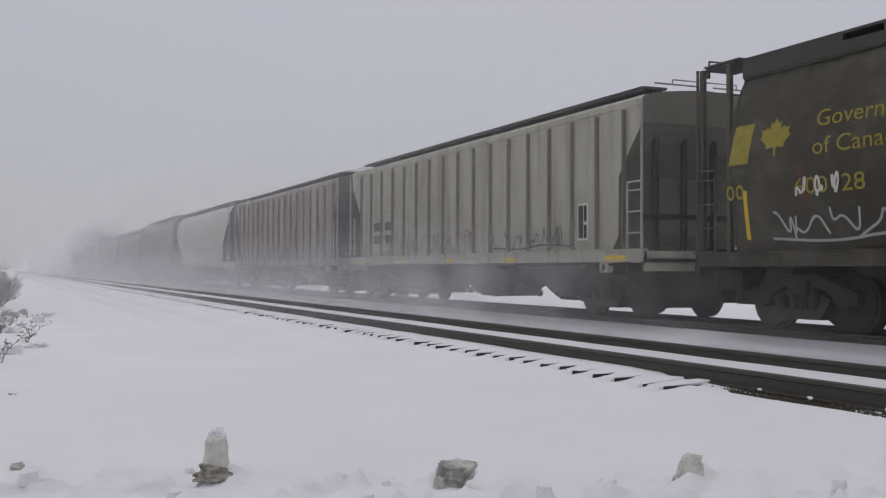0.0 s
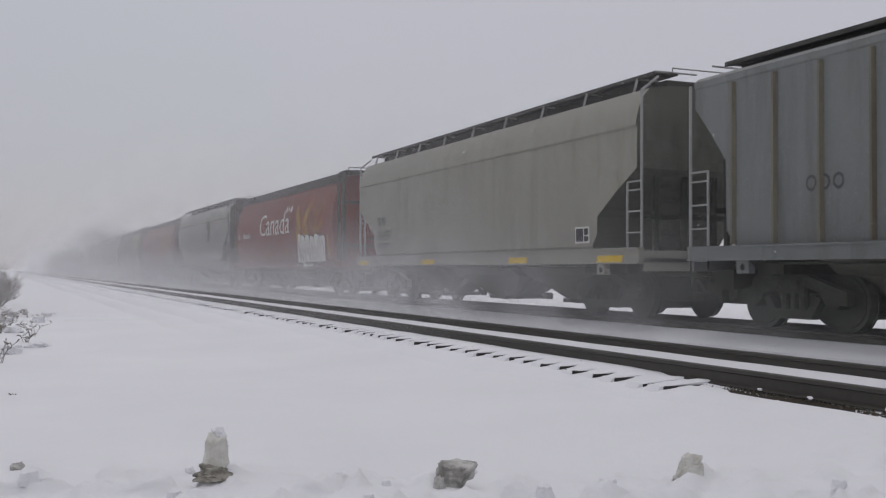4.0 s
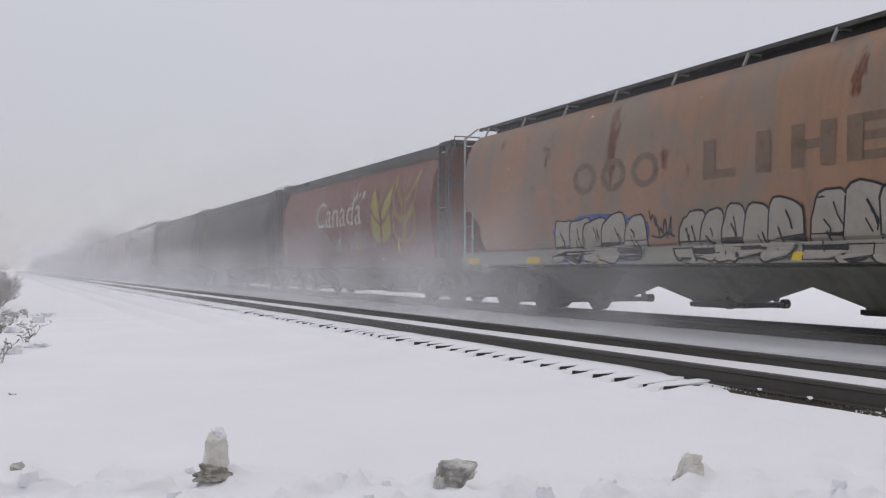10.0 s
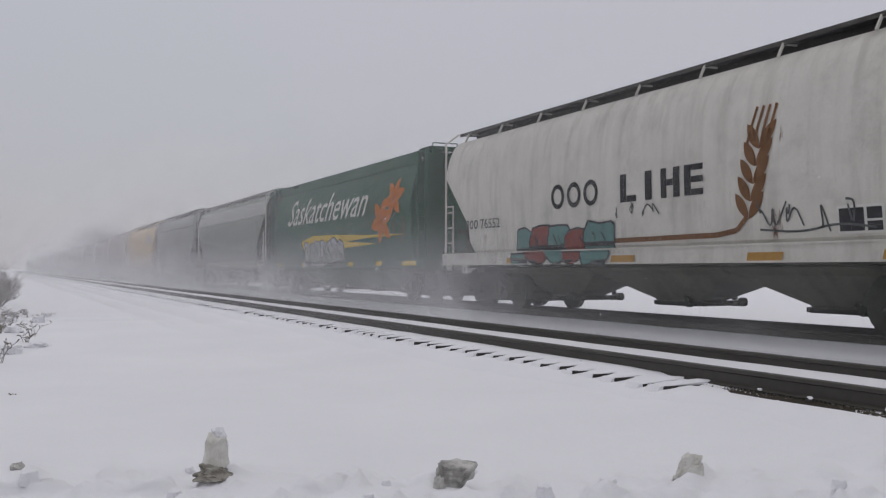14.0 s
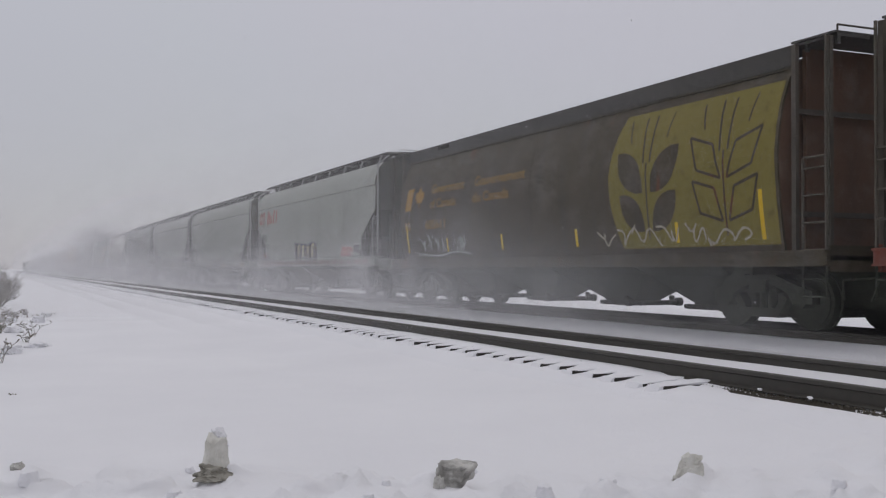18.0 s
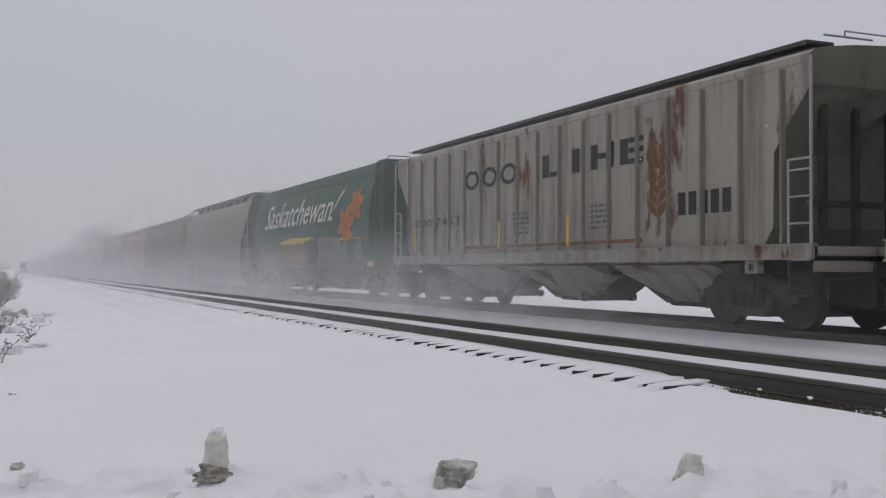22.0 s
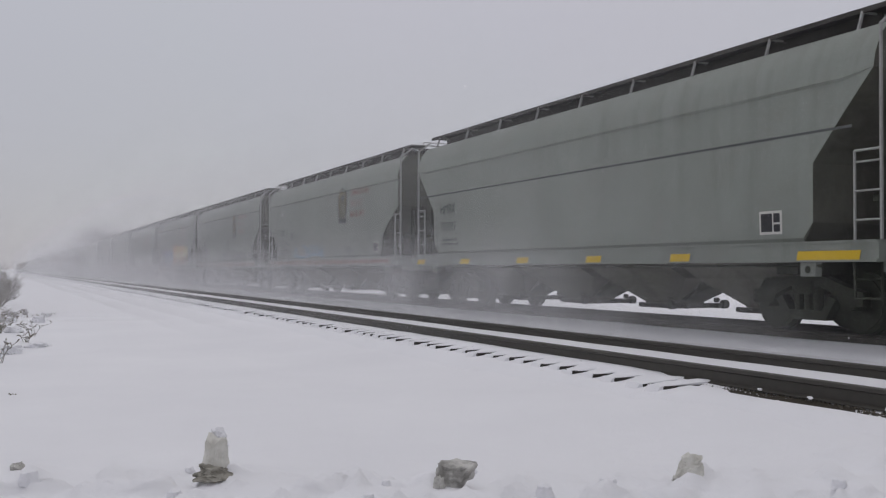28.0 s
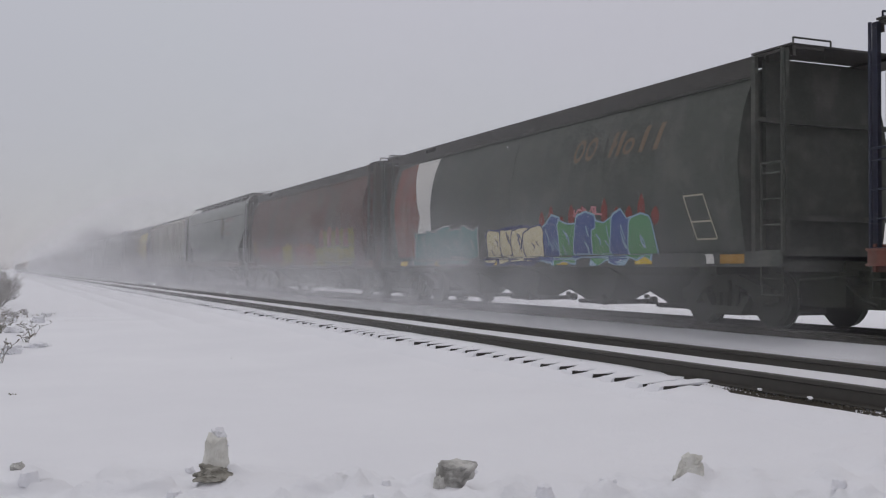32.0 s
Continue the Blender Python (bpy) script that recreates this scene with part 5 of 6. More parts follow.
def bubble(car, yl, yr, z0, z1, n, fill, outline, seed, lean=0.16, second=None, glow=None):
    """Fat sprayed forms that stand for unreadable graffiti: overlapping filled shapes with a thin rim and a few inner lines."""
    r = random.Random(seed)
    w, h = (yl - yr) / n, z1 - z0
    if glow:
        bm = bmesh.new()
        pts = []
        for i in range(48):
            a = 2 * math.pi * i / 48
            k = 1.02 + 0.06 * math.sin(5 * a + seed) + r.uniform(-0.05, 0.05)
            pts.append(((yl + yr) / 2 + (yl - yr) * 0.50 * k * math.copysign(abs(math.cos(a)) ** 0.5, math.cos(a)), max(1.02, (z0 + z1) / 2 + h * 0.52 * k * math.copysign(abs(math.sin(a)) ** 0.6, math.sin(a)))))
        poly(bm, pts)
        mark(car, bm, glow, "spray_cloud", 0.006)
    wild = seed % 2 == 1

    def form(i):
        """One swollen or spiky letter-like shape that belongs to no alphabet."""
        yc, zc = yl - w * (i + 0.5 + r.uniform(-0.08, 0.08)), 0.5 * (z0 + z1) + r.uniform(-0.04, 0.05) * h
        ry, rz = 0.58 * w * r.uniform(0.9, 1.15), 0.5 * h * r.uniform(0.86, 1.04)
        pts = []
        turns = 14 if wild else 20
        for k in range(turns):
            a = 2 * math.pi * (k + 0.5) / turns
            power = 0.45 if wild else 0.62
            y = math.copysign(abs(math.cos(a)) ** power, math.cos(a))
            z = math.copysign(abs(math.sin(a)) ** power, math.sin(a))
            bend = 1.0 + (r.uniform(-0.22, 0.20) if wild else 0.10 * math.sin(3 * a + 7 * i + seed) + r.uniform(-0.04, 0.04))
            pts.append((y * bend, z * bend))
        return yc, zc, ry, rz, pts

    def lay(shape, grow, material, name, lift):
        yc, zc, ry, rz, pts = shape
        bm = bmesh.new()
        poly(bm, [(yc + y * (ry + grow) - lean * z * rz, max(1.03, zc + z * (rz + grow))) for y, z in pts])
        mark(car, bm, material, name, lift)

    lines = bmesh.new()
    for i in range(n):
        shape = form(i)
        yc, zc, ry, rz, pts = shape
        lay(shape, 0.038, outline, "graffiti_rim", 0.010 + 0.003 * i)
        lay(shape, 0.0, second if second and i % 2 else fill, "graffiti_fill", 0.0115 + 0.003 * i)
        for _ in range(r.randint(2, 4)):
            y, z = yc + r.uniform(-0.5, 0.5) * ry, zc + r.uniform(-0.45, 0.45) * rz
            d = r.uniform(0.15, 0.40) * rz
            stroke(lines, [(y + 0.12 * ry, z + d), (y - r.uniform(-0.1, 0.2) * ry, z), (y - r.uniform(0.0, 0.3) * ry, z - d)], r.choice((0.03, 0.045)))
    mark(car, lines, outline, "graffiti_line", 0.014 + 0.003 * n)


def number(car, mark_shape, digits, yl, yr, z0, z1, colour="d_black", gap=None):
    if mark_shape:
        blocks(car, mark_shape, *(gap or (yl, yl - 0.62 * (yl - yr), z1 + 0.16, z1 + 0.44)), colour, 0.15)
    word(car, digits, yl, yr, z0, z1, colour)


def crest_car(c, digits, check=True, red="d_red_faded", dy=0.0):
    crest(c, 5.5, 3.2, red)
    number(c, "ooo", digits, 13.95 + dy, 12.75 + dy, 1.87, 2.12)
    small_print(c, 13.9 + dy, 12.7 + dy, 1.70, 2, seed=len(digits) + int(digits[-2:]))
    small_print(c, 8.6, 7.6, 1.60, 2, seed=3)
    small_print(c, 5.2, 4.3, 1.66, 3, seed=5)
    bm = bmesh.new()
    for y0, y1, z0, z1 in ((8.9, 8.0, 1.88, 1.92), (8.9, 8.0, 1.66, 1.70), (8.9, 8.86, 1.70, 1.88), (8.04, 8.0, 1.70, 1.88)):
        rect(bm, y0, y1, z0, z1)
    mark(c, bm, "d_dark", "stencil_frame", 0.010)
    bm = bmesh.new()
    rect(bm, 12.3 + dy, 11.95 + dy, 2.15, 2.42)
    mark(c, bm, "d_dark", "stencil_square", 0.009)
    panel_sign(c, 2.35, 1.82)
    if check:
        checks(c)


def gov_words(c, shade="d_wheat", digits=None, dy=0.0):
    bm = bmesh.new()
    rect(bm, 16.4 + dy, 15.95 + dy, 2.62, 3.24, 0.12)
    mark(c, bm, shade, "flag_emblem", 0.011)
    maple(c, 15.35 + dy, 2.93, 0.34, shade)
    word(c, "Government", 14.5 + dy, 12.4 + dy, 3.02, 3.26, shade)
    word(c, "of Canada", 14.55 + dy, 12.85 + dy, 2.62, 2.86, shade)
    word(c, "Gouvernement", 11.75 + dy, 9.1 + dy, 3.02, 3.26, shade)
    word(c, "du Canada", 11.8 + dy, 9.85 + dy, 2.62, 2.86, shade)
    if digits:
        number(c, None, digits, 14.95 + dy, 13.6 + dy, 2.06, 2.30, shade)
        blocks(c, "oo", 16.5 + dy, 16.05 + dy, 2.06, 2.30, shade)


def red_words(c, digits, shade="d_white", wheat="d_ochre", flag=None):
    flag_word(c, flag or shade)
    number(c, None, digits, 15.35, 13.95, 2.38, 2.62, shade)
    blocks(c, "oo", 16.6, 16.05, 2.38, 2.62, shade)
    ears(c, wheat, wheat)


def liveries(C):
    # cars in the order in which they pass
    c = C["gov1"]
    gov_words(c, "d_wheat", "600128", 0.4)
    wheat_panel(c, "d_wheat", "brown")
    dashes(c, (16.5, 13.5, 10.2, 6.8, 3.5, 1.35))
    tag(c, 15.9, 12.6, 1.35, 2.0, "d_silver", 3, 9)
    tag(c, 15.4, 14.2, 2.0, 2.45, "d_white", 5, 5)
    tag(c, 11.8, 5.9, 1.3, 1.95, "d_pale", 8, 16)
    bubble(c, 4.0, 1.4, 1.3, 2.3, 4, "d_silver", "brown", 12)
    c = C["red817"]
    red_words(c, "606817")
    dashes(c, (16.7, 5.7, 1.7))
    bubble(c, 15.3, 12.5, 1.04, 2.12, 5, "d_silver", "d_black", 5)
    tag(c, 12.0, 6.4, 1.5, 2.3, "d_pale", 301, 14, 0.03)
    bubble(c, 5.6, 1.9, 1.26, 2.05, 5, "d_silver", "red", 7)
    tag(c, 16.2, 15.7, 1.5, 1.9, "d_silver", 9, 4)
    crest_car(C["s949"], "122949", red="d_red_faded")
    c = C["red605"]
    red_words(c, "606605")
    dashes(c, (16.5, 14.1, 10.9, 7.5, 1.6))
    bubble(c, 5.8, 2.0, 1.06, 2.3, 6, "d_white", "d_black", 22)
    c = C["s177"]
    number(c, "ooo", "124177", 14.3, 13.1, 1.86, 2.13)
    small_print(c, 14.2, 13.2, 1.70, 2, seed=9)
    plates(c, "slab", "d_yellow", (15.9, 10.5, 5.2, 1.4), width=0.9)
    panel_sign(c, 2.35, 1.82)
    c = C["black"]
    blocks(c, "oo", 16.5, 16.0, 2.45, 2.66, "d_pale")
    plates(c, "cylinder", "d_yellow", (16.0, 13.2, 10.3, 7.2, 4.0), z0=1.05, z1=1.18)
    plates(c, "cylinder", "d_yellow", (1.5,), width=0.9, z0=1.05, z1=1.18)
    bm = bmesh.new()
    rect(bm, 1.65, 1.45, 1.6, 1.95)
    mark(c, bm, "d_white", "paper_notice", 0.010)
    c = C["rusty"]
    number(c, "ooo", "76563", 14.75, 13.7, 1.82, 2.08, "d_black", (15.8, 14.95, 1.82, 2.08))
    small_print(c, 15.7, 14.0, 1.62, 3, "d_dark", 2)
    blocks(c, "ooo", 11.4, 8.9, 2.35, 2.85, "d_rust_ghost")
    plates(c, "bow", "d_ochre", (16.2, 12.7, 10.2, 7.6, 5.2, 2.6), width=0.6)
    tag(c, 15.0, 14.0, 1.10, 1.30, "d_orange", 4, 5, 0.03)
    panel_sign(c, 3.2, 1.8, 0.8, 0.4)
    for c, seed in ((C["cpr1"], 1), (C["cpr2"], 2)):
        blocks(c, "oo-nhbb", 15.7, 12.5, 2.92, 3.5, "d_red", 0.22)
        bm = bmesh.new()
        rect(bm, 15.9, 0.6, 1.115, 1.305)
        mark(c, bm, "d_offwhite", "sill_band", 0.004, "off-white band along the sill")
        y = 15.0
        while y > 0.9:
            bm = bmesh.new()
            rect(bm, y, y - 0.32, 1.15, 1.265)
            mark(c, bm, "d_brick", "reflector", 0.009)
            y -= 0.82
        panel_sign(c, 2.3, 1.82, 0.6, 0.36)
        small_print(c, 9.5, 8.4, 1.6, 2, seed=seed)
    number(C["cpr1"], "ooo", "118334", 15.2, 13.9, 1.80, 2.04)
    tag(C["cpr1"], 11.5, 8.6, 1.4, 2.0, "d_dark", 31, 7, 0.035)
    number(C["cpr2"], "ooo", "120273", 15.1, 13.8, 1.82, 2.04)
    bubble(C["cpr2"], 9.6, 6.6, 1.38, 1.9, 9, "d_ochre_pale", "d_navy", 35, second="d_cream")
    tag(C["cpr2"], 9.8, 6.3, 1.5, 2.1, "d_navy", 133, 8, 0.05)
    bubble(C["cpr2"], 3.6, 2.4, 1.38, 1.72, 4, "d_red", "d_white", 34)
    tag(C["cpr2"], 15.2, 14.2, 1.38, 1.66, "d_red", 35, 4)
    c = C["casto"]
    bubble(c, 14.9, 10.4, 1.06, 2.0, 5, "d_pale", "d_navy", 40, glow="d_navy")
    bubble(c, 7.5, 2.6, 1.06, 2.15, 6, "d_pale", "d_navy", 42, second="d_silver", glow="d_navy")
    dashes(c, (7.7, 1.5))
    c = C["gov2"]
    gov_words(c, "d_wheat_dull", "601115")
    plates(c, "cylinder", "d_yellow", (16.6, 13.2, 10.1, 6.9, 4.4), z0=1.06, z1=1.2)
    plates(c, "cylinder", "d_yellow", (1.6,), width=1.0, z0=1.06, z1=1.2)
    tag(c, 2.8, 1.6, 1.5, 1.95, "d_silver", 44, 6)
    c = C["red912"]
    red_words(c, "601912", "d_pale", "d_wheat", "d_pale")
    tag(c, 12.4, 6.4, 1.5, 2.5, "d_silver", 46, 9, 0.03)
    tag(c, 11.0, 5.0, 1.6, 2.1, "d_pale", 246, 16, 0.03)
    tag(c, 11.8, 8.4, 1.5, 1.85, "d_wheat", 47, 12)
    dashes(c, (16.6, 7.4, 3.6))
    c = C["rbrown"]
    bubble(c, 12.2, 8.9, 1.08, 1.98, 5, "d_offwhite", "d_black", 50, glow="d_blue")
    bubble(c, 7.8, 5.0, 1.08, 1.98, 5, "d_offwhite", "d_black", 52)
    bubble(c, 4.7, 2.0, 1.08, 2.1, 4, "d_offwhite", "d_black", 54)
    tag(c, 8.7, 8.0, 1.5, 2.1, "d_black", 54, 5)
    plates(c, "bow", "d_yellow", (16.4, 13.3, 10.4, 5.0, 1.3), width=0.6)
    blocks(c, "ooo-lbne", 11.4, 3.0, 2.45, 3.1, "d_rust_ghost")
    c = C["dme"]
    number(c, None, "51283", 15.75, 14.8, 1.95, 2.18, "d_navy")
    blocks(c, "onn", 15.95, 15.2, 2.42, 2.66, "d_navy")
    blocks(c, "onnoe", 5.1, 2.15, 3.08, 3.66, "d_blue", 0.22)
    bm = bmesh.new()
    rect(bm, 5.35, 2.2, 2.94, 3.0)
    mark(c, bm, "d_blue", "painted_emblem", 0.011)
    for i in range(9):
        bm = bmesh.new()
        rect(bm, 16.2 - 1.75 * i, 16.17 - 1.75 * i, 1.45, 3.55)
        mark(c, bm, "d_ochre", "weld_seam", 0.006)
    small_print(c, 15.7, 14.9, 1.75, 2, seed=13)
    panel_sign(c, 3.4, 1.8)
    c = C["s958"]
    crest_car(c, "119958")
    tag(c, 13.6, 8.0, 1.38, 1.95, "d_dark", 61, 10)
    tag(c, 6.3, 3.4, 1.38, 2.1, "d_red", 62, 5, 0.05)
    tag(c, 5.6, 2.0, 1.38, 2.1, "d_green", 63, 6, 0.04)
    c = C["smw"]
    word(c, "SMW", 14.5, 13.3, 2.62, 2.92, "d_black")
    word(c, "850578", 14.4, 12.7, 2.1, 2.4, "d_black")
    bm = bmesh.new()
    rect(bm, 16.7, 0.15, 3.42, 4.2)
    mark(c, bm, "d_band", "paint_band", 0.006, "pale band along the upper side")
    plates(c, "bow", "d_yellow", (12.6, 9.6, 6.6, 3.6, 1.3), width=0.5)
    plates(c, "bow", "d_orange", (15.9,), width=0.5)
    panel_sign(c, 4.2, 1.9, 0.35, 0.4)
    for key, seed in (("sask", 1), ("sask2", 2)):
        c = C[key]
        if seed == 1:
            word(c, "Saskatchewan", 14.55, 5.0, 2.70, 3.68, "d_white", 0.52, 0.006)
        else:
            word(c, "Saskatchewan", 14.93, 5.2, 2.70, 3.70, "d_white", 0.52, 0.006)
            bm = bmesh.new()
            disc(bm, 5.0, 2.76, 0.13, 0.08)
            poly(bm, [(4.98, 2.95), (4.90, 2.95), (3.90, 3.72), (4.10, 3.72)])
            mark(c, bm, "d_white", "lettering", 0.012)
        bm = bmesh.new()
        poly(bm, [(12.6, 2.02), (11.0, 2.2), (8.0, 2.16), (5.0, 2.06), (1.3, 1.98), (5.0, 1.96), (7.0, 1.9), (4.0, 1.76), (8.5, 1.66), (12.4, 1.72)])
        mark(c, bm, "d_yellow", "painted_swoosh", 0.009, "yellow painted swoosh")
        for yc, zc, s in ((2.35, 3.1, 0.85), (3.35, 2.45, 1.0)):
            bm = bmesh.new()
            for a in (20, 75, 130, 195, 250, 310):
                ca, sa = math.cos(radians(a)), math.sin(radians(a))
                petal(bm, yc, zc, yc - s * ca, zc + 0.72 * s * sa, 0.2 * s)
            mark(c, bm, "d_lily", "painted_lily", 0.012, "orange painted lily")
            bm = bmesh.new()
            for a in (20, 75, 130, 195, 250, 310):
                ca, sa = math.cos(radians(a)), math.sin(radians(a))
                stroke(bm, [(yc, zc), (yc - 0.55 * s * ca, zc + 0.4 * s * sa)], 0.025)
            mark(c, bm, "d_brown", "lily_vein", 0.016)
        tag(c, 2.4, 1.4, 1.6, 2.7, "d_brown", 70, 5, 0.03)
        plates(c, "cylinder", "d_yellow", (16.3, 12.5, 6.8, 4.0), z0=1.06, z1=1.2)
        plates(c, "cylinder", "d_yellow", (1.7,), width=1.1, z0=1.06, z1=1.2)
    bubble(C["sask"], 12.2, 7.4, 1.05, 2.0, 7, "d_silver", "d_black", 71)
    c = C["sask2"]
    bubble(c, 15.8, 12.8, 1.05, 1.72, 6, "d_grey_spray", "d_black", 73)
    bubble(c, 12.6, 8.9, 1.05, 1.95, 7, "d_rust_spray", "d_black", 75)
    bubble(c, 8.8, 6.9, 1.05, 2.1, 4, "d_moss", "d_black", 79, second="d_black")
    bubble(c, 6.9, 4.2, 1.05, 2.1, 7, "d_grey_spray", "d_black", 77)
    bubble(c, 4.0, 1.2, 1.05, 1.9, 4, "d_teal", "d_black", 76, second="d_moss")
    c = C["sooline"]
    blocks(c, "ooo-lbne", 11.2, 5.95, 2.22, 2.75, "d_black")
    number(c, "ooo", "76552", 14.7, 13.65, 1.95, 2.18, "d_black", (15.6, 14.85, 1.95, 2.18))
    bm = bmesh.new()
    for i in range(5):
        z = 1.75 + 0.27 * i
        y = 4.95 - 0.07 * i
        for s in (1, -1):
            petal(bm, y, z, y + s * 0.33 - 0.05, z + 0.42, 0.10)
    for k in (-0.24, -0.08, 0.08, 0.24):
        stroke(bm, [(4.70 + k, 2.95), (4.53 + k * 0.9, 3.5)], 0.06)
    stroke(bm, [(10.0, 1.5), (5.75, 1.52), (5.25, 1.58), (4.97, 1.8)], 0.09)
    mark(c, bm, "d_brown", "wheat_emblem", 0.011, "brown wheat ear")
    bubble(c, 12.9, 9.0, 1.08, 1.86, 5, "d_teal", "d_black", 77, second="d_brick")
    tag(c, 4.7, 2.4, 1.5, 2.1, "d_dark", 78, 7, 0.035)
    tag(c, 8.7, 7.4, 1.9, 2.3, "d_dark", 79, 4, 0.03)
    plates(c, "bow", "d_ochre", (13.2, 8.8, 4.9, 2.2), width=0.8)
    panel_sign(c, 3.1, 1.85, 0.85, 0.4)
    c = C["s034"]
    number(c, "ooo", "124034", 14.3, 13.1, 1.86, 2.13)
    small_print(c, 14.2, 13.2, 1.70, 2, seed=10)
    plates(c, "slab", "d_yellow", (15.6, 10.2, 4.8), width=0.9)
    crest(C["s034"], 5.5, 3.2)
    for key, seed in (("gap1", 1), ("gray", 2)):
        c = C[key]
        blocks(c, "ooo", 13.9, 13.2, 2.3, 2.55, "d_dark", 0.15)
        small_print(c, 13.9, 12.8, 2.0, 4, seed=seed)
        panel_sign(c, 2.35, 1.82)
        plates(c, "slab", "d_yellow", (10.2, 6.0, 1.6), width=0.4)
    c = C["gov3"]
    gov_words(c, "d_ochre", "605611")
    wheat_panel(c, "d_wheat_dull", "brown_red")
    dashes(c, (16.4, 13.6, 10.4, 7.0, 3.6, 1.4))
    tag(c, 15.6, 12.0, 1.3, 2.0, "d_silver", 81, 9)
    tag(c, 6.2, 2.0, 1.3, 1.85, "d_pale", 82, 9)
    c = C["red738"]
    red_words(c, "606738")
    dashes(c, (16.6, 7.5, 3.6, 1.5))
    bubble(c, 15.9, 11.0, 1.06, 2.0, 6, "d_silver", "d_navy", 85, glow="d_teal")
    bubble(c, 11.1, 6.6, 1.30, 2.40, 4, "d_cream", "d_black", 86)
    bubble(c, 6.5, 1.2, 1.06, 2.3, 5, "d_silver", "d_black", 87, glow="d_teal")
    c = C["gov4"]
    gov_words(c, "d_wheat_dull", "600386")
    wheat_panel(c, "d_wheat_dull", "brown", z0=1.26)
    tag(c, 14.0, 8.6, 1.6, 2.15, "d_pale", 90, 9, 0.045)
    plates(c, "cylinder", "d_yellow", (16.5, 13.3, 10.3, 7.3), z0=1.06, z1=1.2)
    c = C["dmeg"]
    blocks(c, "onn", 16.2, 15.4, 2.4, 2.7, "d_black")
    word(c, "52177", 16.1, 15.1, 2.0, 2.24, "d_black")
    small_print(c, 16.0, 15.0, 1.8, 3, seed=19)
    small_print(c, 9.6, 8.2, 1.75, 2, seed=20)
    small_print(c, 6.0, 4.4, 1.65, 2, seed=21)
    plates(c, "long_bow", "d_ochre", (15.0, 10.8, 7.4, 4.4, 1.6), width=0.8)
    panel_sign(c, 4.2, 1.7, 0.3, 0.25)
    c = C["ribsoo"]
    blocks(c, "ooo-lbne", 12.3, 4.2, 2.95, 3.45, "d_black")
    blocks(c, "ooo", 15.6, 14.4, 2.12, 2.34, "d_black")
    word(c, "74537", 14.2, 12.1, 2.12, 2.34, "d_black")
    bm = bmesh.new()
    rect(bm, 12.4, 4.4, 1.46, 1.53)
    mark(c, bm, "d_brown", "paint_line", 0.006)
    for i, y in enumerate((9.6, 6.2)):
        small_print(c, y, y - 0.8, 2.2, 5, "d_dark", i + 30)
    bm = bmesh.new()
    for i in range(6):
        for s in (1, -1):
            petal(bm, 3.9, 1.9 + 0.22 * i, 3.9 + s * 0.28, 2.2 + 0.22 * i, 0.08)
    mark(c, bm, "d_brown", "wheat_emblem", 0.010)
    for y in (15.55, 10.2, 7.0):
        bm = bmesh.new()
        rect(bm, y, y - 0.1, 1.45, 2.1)
        mark(c, bm, "d_yellow", "reflector", 0.10)
    bm = bmesh.new()
    for i in range(5):
        rect(bm, 3.3 - 0.3 * i, 3.08 - 0.3 * i, 1.9, 2.3)
    mark(c, bm, "d_black", "stencil_board", 0.009)
    c = C["fudge"]
    bm = bmesh.new()
    rect(bm, 15.2, 12.2, 1.75, 3.0)
    mark(c, bm, "grey", "paint_patch", 0.004, "fresh grey paint patch")
    word(c, "SMW", 15.05, 14.3, 2.12, 2.36, "d_black")
    word(c, "642423", 14.98, 13.9, 1.8, 2.0, "d_black")
    bubble(c, 12.2, 6.8, 1.1, 2.05, 6, "khaki", "d_dark", 91)
    tag(c, 6.4, 5.0, 1.4, 1.9, "d_dark", 92, 7, 0.04)
    plates(c, "bow", "d_yellow", (15.4, 12.3, 9.3, 6.3, 3.2), width=0.55)
    plates(c, "bow", "d_white", (2.3,), width=1.1)
    plates(c, "bow", "d_yellow", (0.95,), width=0.55)
    panel_sign(c, 1.95, 1.75)
    tag(c, 4.0, 3.0, 1.5, 2.2, "d_sky", 93, 3, 0.05)
    crest_car(C["s505"], "120505", dy=-0.28)
    tag(C["s505"], 12.6, 9.0, 1.5, 2.0, "d_silver", 94, 12, 0.03)
    bubble(C["s505"], 4.1, 3.1, 1.55, 2.0, 3, "d_dark", "d_dark", 95)
    crest_car(C["s328"], "119328")
    crest_car(C["s741"], "122741")
    c = C["s117"]
    crest_car(c, "120117", False)
    bubble(c, 12.7, 8.1, 1.08, 2.25, 6, "d_blue", "d_navy", 96, second="d_sky", glow="d_pink")
    bubble(c, 8.0, 2.6, 1.08, 2.5, 4, "d_peach", "d_brown", 97, second="d_cream")
    bubble(c, 15.0, 13.6, 1.08, 1.8, 2, "d_silver", "d_navy", 98)
    crest_car(C["gap2"], "122680")
    c = C["s290"]
    crest_car(c, "123290")
    tag(c, 11.8, 7.8, 1.4, 2.05, "d_sky", 99, 7, 0.09)
    c = C["hmbx"]
    word(c, "HMBX", 14.9, 13.95, 2.42, 2.68, "d_black")
    word(c, "750097", 14.9, 13.9, 1.98, 2.2, "d_black")
    bm = bmesh.new()
    rect(bm, 14.95, 13.7, 1.5, 2.3)
    mark(c, bm, "grey", "paint_patch", 0.004, "fresh pale paint patch")
    plates(c, "wide_slab", "d_yellow", (16.4, 13.5, 10.4, 7.4, 4.6), width=0.55)
    plates(c, "wide_slab", "d_yellow", (1.5,), width=1.2)
    panel_sign(c, 2.4, 1.85, 0.5, 0.36)
    small_print(c, 14.8, 13.8, 1.7, 2, seed=40)
    bm = bmesh.new()
